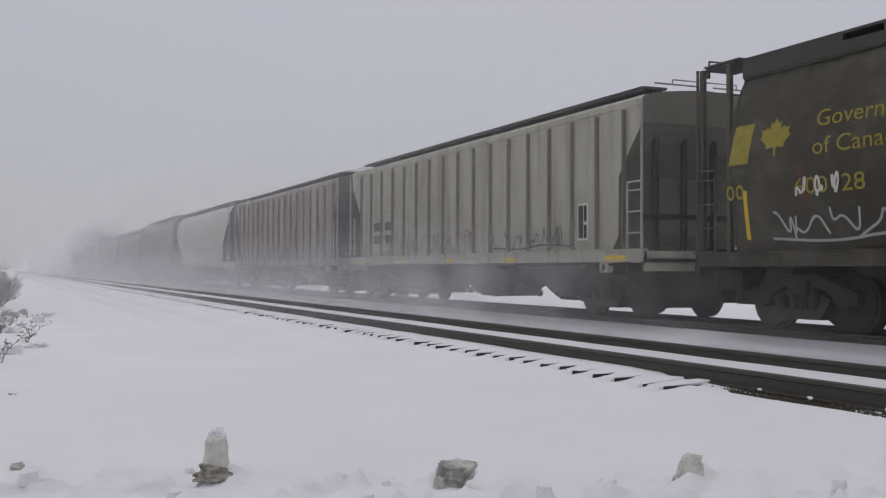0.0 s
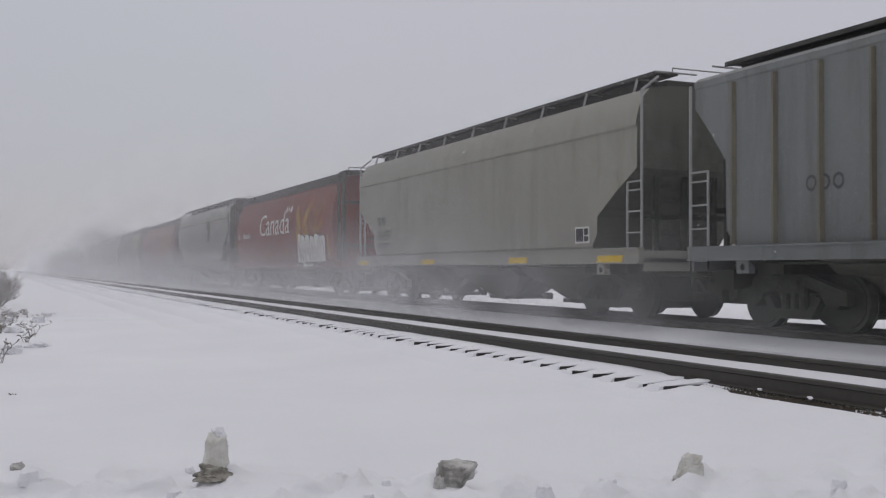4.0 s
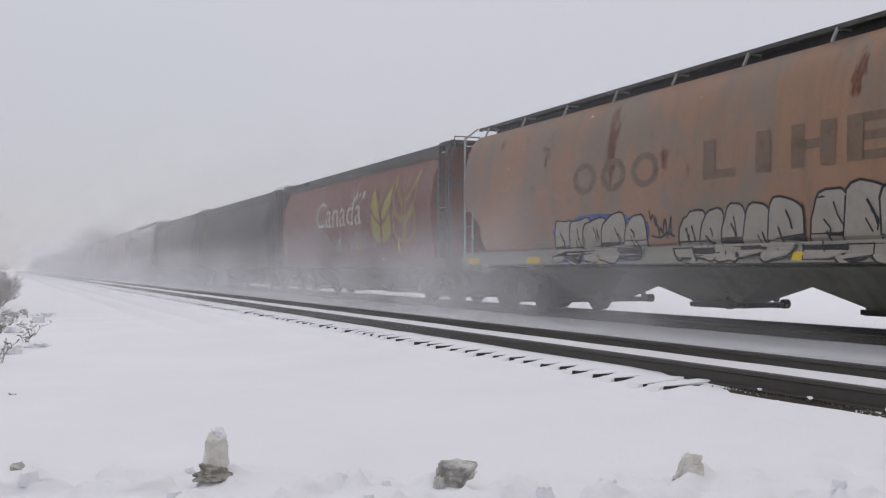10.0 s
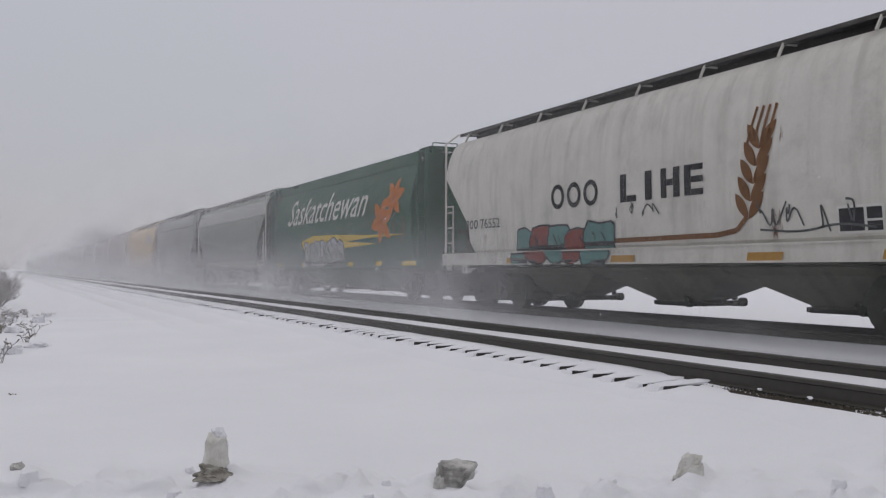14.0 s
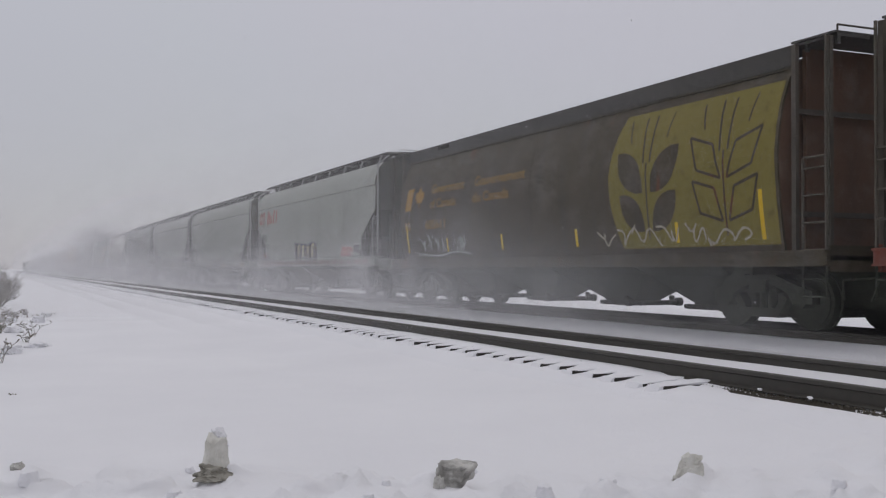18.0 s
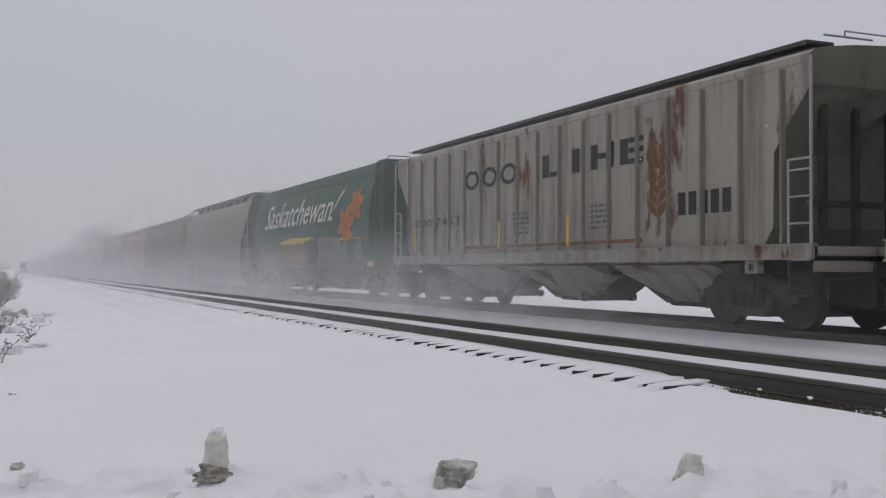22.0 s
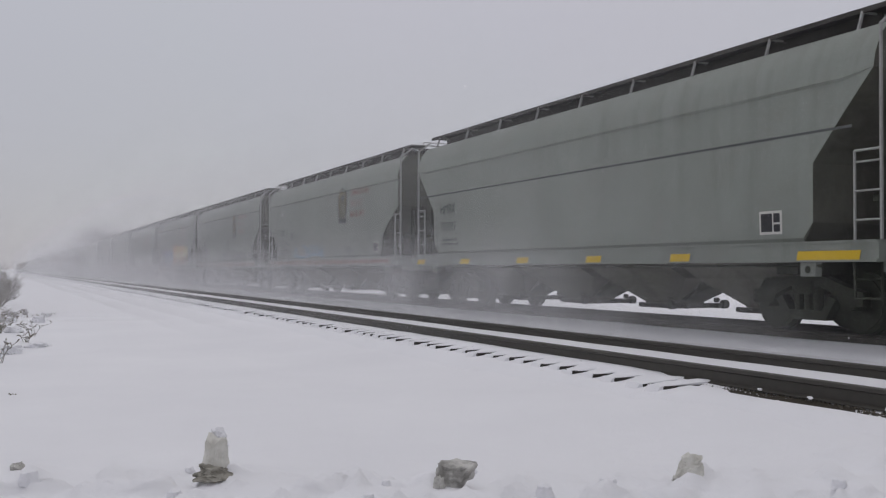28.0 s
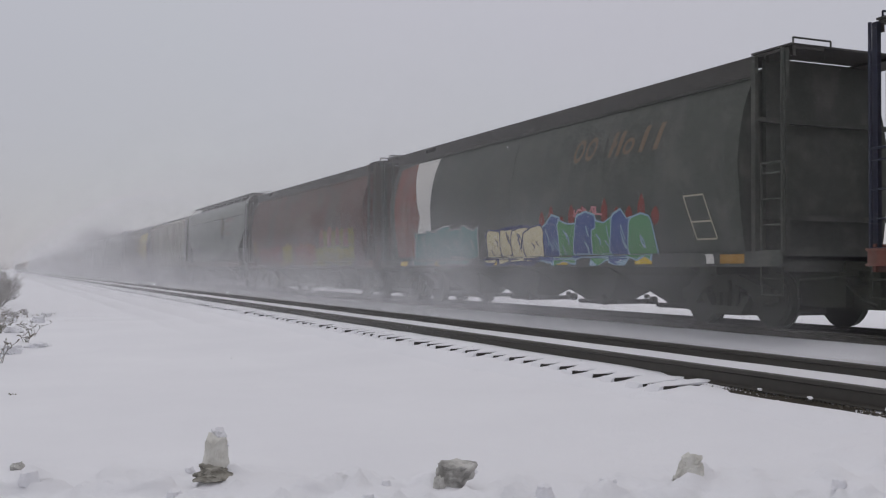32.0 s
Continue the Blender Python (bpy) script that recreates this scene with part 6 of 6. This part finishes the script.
    rect(bm, 16.4, 0.5, 2.93, 2.97)
    mark(c, bm, "d_dark", "weld_seam", 0.006)
    c = C["gov5"]
    wheat_panel(c, "d_wheat_bright", "brown_red", z0=1.75)
    dashes(c, (16.3, 13.1, 10.5, 7.1, 3.4, 1.4))
    plates(c, "cylinder", "d_peach", (15.6,), width=1.2, z0=1.86, z1=1.98)
    plates(c, "cylinder", "d_peach", (14.1,), width=0.5, z0=1.68, z1=1.78)
    c = C["eec"]
    for y0, y1 in ((14.15, 13.4), (13.2, 12.35)):
        bm = bmesh.new()
        rect(bm, y0, y1, 1.80, 2.55)
        mark(c, bm, "d_white", "number_board", 0.012, "white painted board")
    word(c, "EEC", 14.08, 13.48, 2.25, 2.47, "d_black")
    word(c, "600", 14.08, 13.48, 1.88, 2.10, "d_black")
    word(c, "48", 12.95, 12.5, 1.88, 2.10, "d_black")
    for y0, y1 in ((11.4, 9.75), (6.75, 5.05)):
        bm = bmesh.new()
        rect(bm, y0, y1, 1.42, 3.98)
        mark(c, bm, "white_rib", "flat_panel", 0.09, "smooth pale side panel")
    bm = bmesh.new()
    poly(bm, [(5.95, 3.2), (5.5, 3.45), (5.3, 3.2)])
    rect(bm, 5.9, 5.1, 2.85, 3.1)
    mark(c, bm, "rust_red", "worn_emblem", 0.095)
    bm = bmesh.new()
    poly(bm, [(6.3, 2.7), (6.05, 3.1), (5.95, 2.6)])
    poly(bm, [(6.0, 2.5), (5.5, 2.5), (5.75, 2.2)])
    mark(c, bm, "d_black", "worn_emblem", 0.096)
    small_print(c, 8.6, 7.6, 1.9, 5, seed=50)
    panel_sign(c, 2.6, 1.95, 0.45, 0.4)
    crest_car(C["s711"], "122711")
    c = C["redg"]
    flag_word(c, "d_ghost")
    dashes(c, (16.3, 13.4, 10.5, 7.2))
    bubble(c, 15.4, 11.6, 1.05, 1.9, 6, "d_brick", "red_worn", 101)
    bubble(c, 11.4, 9.8, 1.05, 1.9, 3, "d_wheat", "d_ochre", 103)
    bubble(c, 9.4, 6.6, 1.05, 1.85, 5, "d_brick", "d_ochre", 103)
    bubble(c, 6.5, 2.0, 1.05, 1.75, 9, "d_wheat", "d_moss", 105)
    bubble(c, 5.8, 1.8, 1.6, 2.4, 8, "d_dull_pink", "d_smoke", 107, second="d_wheat_dull")
    c = C["cpblack"]
    blocks(c, "oo-nhbb", 6.2, 3.0, 3.12, 3.6, "d_rust_ghost", 0.35)
    bm = bmesh.new()
    poly(bm, [(15.2, 4.0), (13.6, 4.0), (13.7, 1.3), (15.1, 1.3), (14.4, 2.4)])
    mark(c, bm, "d_white", "paint_band", 0.009, "white painted band")
    bm = bmesh.new()
    poly(bm, [(16.4, 3.9), (15.22, 4.0), (14.42, 2.4), (15.12, 1.3), (16.4, 1.3)])
    mark(c, bm, "red_dark", "paint_band", 0.008, "dark red end field")
    bubble(c, 14.9, 10.9, 1.05, 2.0, 5, "d_teal", "d_silver", 105)
    bubble(c, 10.3, 7.5, 1.05, 1.9, 4, "d_cream", "d_navy", 106, glow="d_navy")
    bubble(c, 7.4, 3.4, 1.05, 2.0, 6, "d_blue", "d_sky", 107, second="d_green")
    bm = bmesh.new()
    for i in range(11):
        y = 7.5 - 0.42 * i
        petal(bm, y, 1.75, y - 0.10, 2.22 + 0.14 * math.sin(2.3 * i), 0.12)
    mark(c, bm, "d_brick", "spray_flame", 0.009)
    tag(c, 6.1, 5.0, 2.02, 2.25, "d_pink", 108, 5, 0.04)
    plates(c, "cylinder", "d_yellow", (16.0, 13.6, 10.2, 6.9, 3.9), z0=1.05, z1=1.18)
    plates(c, "cylinder", "d_ochre", (1.45,), width=0.6, z0=1.05, z1=1.2)
    plates(c, "cylinder", "d_white", (1.8,), width=0.2, z0=1.05, z1=1.22)
    bm = bmesh.new()
    for z in (1.45, 1.75, 2.2):
        rect(bm, 2.4 - 0.35 * (2.2 - z), 1.85 - 0.35 * (2.2 - z), z, z + 0.03)
    for y in (2.14, 1.6):
        rect(bm, y, y - 0.03, 1.48, 2.2, -0.26)
    mark(c, bm, "d_pale", "stencil_frame", 0.010)
    # plain marks on the cars ahead
    c = C["ribw"]
    plates(c, "ribbed", "d_yellow", (16.0, 12.6, 9.0, 5.5), width=0.5)
    plates(c, "ribbed", "d_yellow", (1.2,), width=0.7)
    panel_sign(c, 2.4, 2.3, 0.4, 0.75)
    tag(c, 13.6, 7.4, 1.4, 2.15, "d_brown", 110, 15, 0.035)
    tag(c, 6.5, 2.6, 1.4, 1.95, "d_dark", 111, 9, 0.03)
    bm = bmesh.new()
    for y0, z0 in ((14.9, 2.15), (13.9, 2.15), (14.9, 1.75), (13.9, 1.75)):
        rect(bm, y0, y0 - 0.55, z0, z0 + 0.26)
    mark(c, bm, "d_dark", "stencil_square", 0.009)
    c = C["ribg"]
    panel_sign(c, 2.4, 2.1, 0.4, 0.5)
    blocks(c, "ooo", 14.5, 13.7, 2.1, 2.35, "d_dark")


liveries(TRAIN)


# ---- foreground: ploughed snow chunks, dry weeds, a bush, far trees ----
def chunk(x, y, width, height, seed, material, label, name="snow_chunk", sink=0.06, rough=1.0, taper=0.35, lean=0.0):
    """A broken, gritty lump of ploughed snow with sharp hollows; it narrows upwards and may lean to one side."""
    bm = bmesh.new()
    bmesh.ops.create_icosphere(bm, subdivisions=4, radius=1.0)
    off = Vector((seed * 3.1, seed * 1.7, 0))
    for v in bm.verts:
        n = noise.fractal(v.co * 2.0 + off, 0.85, 2.1, 6)
        m = noise.noise(v.co * 0.9 + off * 2)
        c = noise.cell(v.co * 1.3 + off)
        k = 1 + rough * (0.30 * n + 0.22 * m + 0.10 * (c - 0.5))
        up = 0.5 + 0.5 * v.co.z
        # blunter than a ball: flanks run straight up to the crest
        flat = max(1e-4, math.hypot(v.co.x, v.co.y))
        blunt = min(1.0, 1.7 * flat) / flat
        v.co = Vector((v.co.x * blunt * width * 0.5 * k * (1.0 - taper * up) + lean * up, v.co.y * blunt * width * 0.42 * k, v.co.z * height * 0.56 * k + height * 0.30))
    ob = part(name, bm, M[material], smooth=True)
    ob.location = (x, y, ground_height(x, y) - sink)
    ob.rotation_euler.z = radians(-23) + 0.15 * math.sin(seed)
    return tagged(ob, label, "snow chunk", "ploughed snow chunks")


def chunks():
    chunk(1.26, 6.55, 0.25, 0.36, 3, "slush", "tall dirty chunk of ploughed snow with a dark gritty foot", rough=0.6, taper=0.55, lean=0.015, sink=0.07)
    chunk(1.25, 6.49, 0.24, 0.09, 14, "grit", "dark crust of road grit under a snow chunk", sink=0.005, rough=1.0, lean=-0.01)
    chunk(1.285, 6.55, 0.13, 0.11, 21, "snow", "clean white snow cap on a dirty chunk", sink=-0.17, taper=0.5)
    chunk(2.57, 5.84, 0.19, 0.19, 5, "slush_grey", "dirty angular chunk of ploughed snow", sink=0.03, taper=-0.25, lean=0.06)
    chunk(2.49, 5.80, 0.09, 0.12, 45, "slush_grey", "narrow dirty splinter of ploughed snow", sink=0.03, taper=0.5)
    chunk(4.04, 5.38, 0.17, 0.20, 8, "slush", "small dirty chunk of ploughed snow", sink=0.02, taper=0.2, lean=0.03)
    chunk(3.94, 5.36, 0.10, 0.07, 17, "slush_grey", "small crumb of dark gritty snow", sink=0.015)
    chunk(0.15, 7.52, 0.16, 0.12, 9, "slush_grey", "low dirty chunk of ploughed snow", taper=0.5, lean=-0.04)
    chunk(0.24, 7.50, 0.07, 0.05, 19, "slush_grey", "low dirty crumb of ploughed snow", sink=0.02)
    chunk(0.02, 6.85, 0.30, 0.10, 10, "slush_grey", "flat dirty chunk of ploughed snow", sink=0.075)
    r = random.Random(9)
    for i in range(12):
        x = r.uniform(-0.4, 5.2)
        y = 5.95 - 0.42 * (x - 2.3) * 0.9 + r.uniform(-0.6, 0.85)
        s = r.uniform(0.06, 0.20)
        chunk(x, y, s, s * r.uniform(0.4, 0.7), 30 + i, "snow", "rounded lump of clean ploughed snow", "snow_lump", sink=0.07 * s, rough=0.32, taper=0.5)


chunks()


def weed(x, y, height, seed, name="dry_weed"):
    """A clump of dry stalks bent by snow, each with short side shoots."""
    r = random.Random(seed)
    bm = bmesh.new()
    for _ in range(r.randint(4, 8)):
        a = r.uniform(0, 6.28)
        p = Vector((r.uniform(-0.05, 0.05), r.uniform(-0.05, 0.05), -0.05))
        d = Vector((0.35 * math.cos(a), 0.35 * math.sin(a), 1.0))
        for k in range(4):
            q = p + d * height * r.uniform(0.18, 0.32)
            bar(bm, p, q, 0.006 * (1 - 0.18 * k), 4)
            if k:
                side = Vector((r.uniform(-1, 1), r.uniform(-1, 1), r.uniform(-0.2, 0.7)))
                bar(bm, q, q + side * height * 0.16, 0.006, 4)
                bar(bm, q + side * height * 0.10, q + side * height * 0.17, 0.010, 5)
            p, d = q, d + Vector((r.uniform(-0.4, 0.4), r.uniform(-0.4, 0.4), -0.22))
    ob = part(name, bm, M["twig"])
    ob.location = (x, y, ground_height(x, y))
    return tagged(ob, "clump of dry brown weed stalks sticking out of snow", "weed", "dry weeds in the snow")


def weeds():
    r = random.Random(23)
    spots = [(0.12, 12.3, 0.07)]
    for _ in range(44):
        y = r.uniform(16, 34)
        x = r.uniform(-1.4, 0.055 * y - 0.35 + r.uniform(-0.4, 0.25))
        spots.append((x, y, r.uniform(0.15, 0.5)))
    for i, (x, y, h) in enumerate(spots):
        weed(x, y, h, i)
    for i in range(14):
        y = r.uniform(17, 32)
        x = r.uniform(-1.2, 0.045 * y - 0.2)
        chunk(x, y, r.uniform(0.3, 0.6), r.uniform(0.15, 0.3), 90 + i, "snow", "snow pillow lying on weeds", "snow_pillow")


weeds()


def verge():
    """Crumbs of snow thrown against the near rail, and a little dry grass that pokes through."""
    r = random.Random(77)
    for i in range(8):
        y = r.uniform(5.6, 15.0)
        s = r.uniform(0.025, 0.06)
        x = 6.335 - abs(r.gauss(0, 0.035))
        bm = bmesh.new()
        bmesh.ops.create_icosphere(bm, subdivisions=2, radius=0.5)
        for v in bm.verts:
            k = 1 + 0.45 * noise.noise(v.co * 2.4 + Vector((i * 2.7, 0, 0)))
            v.co = Vector((v.co.x * s * k, v.co.y * s * 1.5 * k, v.co.z * s * 0.7 * k))
        ob = part("snow_crumb", bm, M["snow"], smooth=True)
        ob.location = (x, y, -0.135 - 0.10 * (6.33 - x))
        tagged(ob, "small crumb of snow lying against the rail", "snow crumb", "snow crumbs along the rail", "stuff")
    for i, (x, y, h) in enumerate(((6.30, 6.35, 0.06), (6.31, 6.2, 0.07), (6.28, 6.05, 0.06), (6.32, 7.1, 0.035))):
        ob = weed(x, y, h, 200 + i, "grass_tuft")
        ob.location.z = -0.17


verge()


def branch(bm, p, d, length, radius, depth, r, n=5):
    q = p
    for k in range(3):
        q2 = q + d * (length / 3)
        bar(bm, q, q2, radius * (1 - 0.22 * k), n)
        d = (d + Vector((r.uniform(-0.22, 0.22), r.uniform(-0.22, 0.22), r.uniform(-0.05, 0.12)))).normalized()
        q = q2
        if depth > 0:
            for _ in range(2):
                a = r.uniform(0, 6.28)
                out = (d * 0.75 + Vector((math.cos(a), math.sin(a), r.uniform(0.0, 0.5))) * 0.8).normalized()
                branch(bm, q, out, length * r.uniform(0.5, 0.72), radius * 0.5, depth - 1, r, 4 if depth > 1 else 3)
    return q


def bush(x, y, height, seed):
    r = random.Random(seed)
    thing = tagged(new("bush", None), "bare leafless bush half hidden by falling snow", "bush", "bushes beside the line")
    thing.location = (x, y, ground_height(x, y))
    for _ in range(7):
        a = r.uniform(0, 6.28)
        bm = bmesh.new()
        d = Vector((0.55 * math.cos(a), 0.55 * math.sin(a), 1.0)).normalized()
        branch(bm, Vector((0.15 * math.cos(a), 0.15 * math.sin(a), -0.08)), d, height * r.uniform(0.55, 0.8), 0.022, 3, r, 5)
        part("stem", bm, M["twig"], thing)
    return thing


def tree(x, y, height, seed, material="bark"):
    r = random.Random(seed)
    thing = tagged(new("tree", None), "bare winter tree, grey in the snowfall", "tree", "far winter trees")
    thing.location = (x, y, ground_height(x, y) - 0.1)
    bm = bmesh.new()
    rings = []
    for k in range(6):
        f = k / 5
        rings.append([(0.02 * height * (1 - 0.8 * f) * math.cos(a) + 0.15 * math.sin(3 * f + seed), 0.02 * height * (1 - 0.8 * f) * math.sin(a), height * 0.75 * f) for a in [2 * math.pi * i / 8 for i in range(8)]])
    loft(bm, rings)
    part("trunk", bm, M[material], thing)
    bm = bmesh.new()
    for k in range(16):
        a, f = r.uniform(0, 6.28), r.uniform(0.25, 0.98)
        d = Vector((math.cos(a), math.sin(a), r.uniform(0.5, 1.1))).normalized()
        branch(bm, Vector((0.1 * math.sin(3 * f + seed), 0, height * 0.75 * f)), d, height * 0.42 * (1.15 - 0.6 * f), 0.007 * height, 2, r, 4)
    part("crown", bm, M[material], thing)
    return thing


for i, (bx, by, bh) in enumerate(((-0.7, 38, 1.35), (-1.9, 37, 1.7), (-0.1, 41, 1.15), (-3.2, 39, 1.8), (-1.2, 43, 1.6), (-0.35, 35, 0.7))):
    bush(bx, by, bh, 60 + i)
for i, (tx, ty, th) in enumerate(((17.6, 222, 10.2), (18.6, 228, 9.6), (19.8, 224, 9.8), (17.4, 236, 8.8), (20.8, 232, 8.8), (18.9, 216, 9.0))):
    tree(tx, ty, th, 70 + i)
# no veil hangs before this row; its pale bark colour imitates the haze
for i in range(7):
    tree(112 + 6 * i, 128 - 9 * i, 4.0 + 1.2 * ((i * 37) % 3), 80 + i, "haze_pale")


# ---- snow in the air ----
def sheet(name, x, y0, y1, z1, material, label):
    """A long thin bank of hanging snow."""
    bm = bmesh.new()
    cols = []
    n = 60
    for i in range(n + 1):
        y = y0 + (y1 - y0) * i / n
        cols.append([bm.verts.new((x, y, z)) for z in (-0.5, 1.0, 3.0, 6.0, z1)])
    for a, b in zip(cols, cols[1:]):
        for i in range(4):
            bm.faces.new((a[i], b[i], b[i + 1], a[i + 1]))
    return tagged(part(name, bm, material, smooth=True), label, "snow haze", kind="stuff")


def haze():
    """The snowfall as many thin veils, each letting most of the light through."""
    near = air_snow("hanging_snow", 9, 75, 3.8, 6.0, 0.23, 0.12, 1.2)
    low = air_snow("drifting_snow", 16, 24, -0.1, 2.7, 0.22, 0.3)
    between = air_snow("thick_hanging_snow", 70, 60, 3.2, 6.0, 0.23, 0.12)
    mid = air_snow("thin_hanging_snow", 20, 40, 2.4, 6.0, 0.23, 0.12)
    foot = air_snow("track_drift", 12, 32, -0.2, 1.1, 0.215, 0.3)
    side = air_snow("roadside_hanging_snow", -5.5, 7.0, 0.8, 5.0, 0.22, 0.12)
    for x in (10.55, 10.42, 10.28, 10.14):
        sheet("snow_haze", x, 5, 420, 13.0, near, "white veil of falling snow along the train")
    for x in (9.98, 9.88, 9.78, 9.68, 9.58, 9.48):
        sheet("snow_haze", x, 5, 420, 5.0, low, "low white drift of snow whirled up by the train")
    for x in (9.2, 8.9, 8.6):
        sheet("snow_haze", x, 40, 420, 13.0, between, "thick white veil of falling snow far down the line")
    for x in (4.6, 3.7):
        sheet("snow_haze", x, 18, 420, 13.0, mid, "thin veil of falling snow over the empty track")
    for x in (6.05, 5.75):
        sheet("snow_haze", x, 10, 420, 3.0, foot, "thin low drift of snow blowing over the empty track")
    for y in (28.5, 31.0):
        across = sheet("snow_haze", y, -6, 160, 9.0, side, "thin veil of falling snow over the field")
        across.rotation_euler.z = radians(90)


haze()
GUSTS = []


def gusts():
    """Ragged gusts of snow dust, which the train drags along at its foot."""
    r = random.Random(11)
    mat = blown_snow("snow_dust", 13.0, 2.2, 0.235, 5.0, 22.0)
    tall_mat = blown_snow("tall_snow_dust", 13.0, 3.6, 0.235, 8.0, 18.0)
    bm = bmesh.new()
    cols = []
    for i in range(15):
        y = -6.5 + 13.0 * i / 14
        cols.append([bm.verts.new((0.0, y, z - 0.1)) for z in (0, 0.6, 1.3, 2.2, 3.6)])
    for a, b in zip(cols, cols[1:]):
        for i in range(4):
            bm.faces.new((a[i], b[i], b[i + 1], a[i + 1]))
    veil = mesh_of(bm, "snow_gust", True)
    for i in range(230):
        ob = place("snow_gust", veil, mat)
        x = 8.013 + 1.4 * ((i * 0.618034) % 1.0)
        start = -740 + i * 3.84 + r.uniform(-3, 3)
        tagged(ob, "ragged gust of white snow dust blown up by the wheels", "snow dust", "snow gusts along the train", "stuff")
        GUSTS.append((ob, x, start))
        ob.location = (x, start, -0.1)
    # where the train whirls the snow up as high as its sills
    for i, start in enumerate((-738, -728, -716, -640, -540, -478, -464, -452, -440, -398, -385, -364, -352, -341, -270, -262, -252, -234, -223, -213, -204, -190, -180, -158, -148, -113, -101, -70, -18, 4)):
        for k in range(2):
            x = 8.018 + 1.4 * (((2 * i + k) * 0.618034 + 0.31) % 1.0)
            ob = place("snow_gust", veil, tall_mat)
            tagged(ob, "high ragged gust of white snow dust beside the train", "snow dust", "snow gusts along the train", "stuff")
            GUSTS.append((ob, x, start + 1.5 * k))
            ob.location = (x, start + 1.5 * k, -0.1)


gusts()
FLAKES = []


def flakes():
    """Loose sets of snowflakes that drift past between the camera and the train."""
    r = random.Random(31)
    for g in range(8):
        bm = bmesh.new()
        for _ in range(26):
            c = Vector((r.uniform(0, 6.5), r.uniform(0, 10), r.uniform(0, 5)))
            s = r.uniform(0.004, 0.011)
            k = [bm.verts.new(c + s * Vector(v)) for v in ((1, 0, 0), (-1, 0, 0), (0, 1, 0), (0, -1, 0), (0, 0, 1), (0, 0, -1))]
            for a in (0, 1):
                for b in (2, 3):
                    for d in (4, 5):
                        bm.faces.new((k[a], k[b], k[d]))
        ob = part("snowflakes", bm, M["snow"])
        tagged(ob, "loose white snowflakes drifting in the air", "snowflakes", "drifting snowflakes", "stuff")
        FLAKES.append((ob, r.uniform(2.2, 3.4), -95 + 14 * g))


flakes()


def motions():
    for car, start, kind in CARS:
        walk(car, [(0.0, pose(TRAIN_TRACK, start, 0)), (16.0, pose(TRAIN_TRACK, start + SPEED * 16, 0)), (32.0, pose(TRAIN_TRACK, start + SPEED * 32, 0))])
    for ob, x, start in GUSTS:
        walk(ob, [(0.0, pose(x, start, -0.1)), (32.0, pose(x, start + SPEED * 32, -0.1))])
    for ob, x, start in FLAKES:
        walk(ob, [(0.0, pose(x, start, 1.4)), (32.0, pose(x - 1.0, start + 105, -1.2))])


motions()
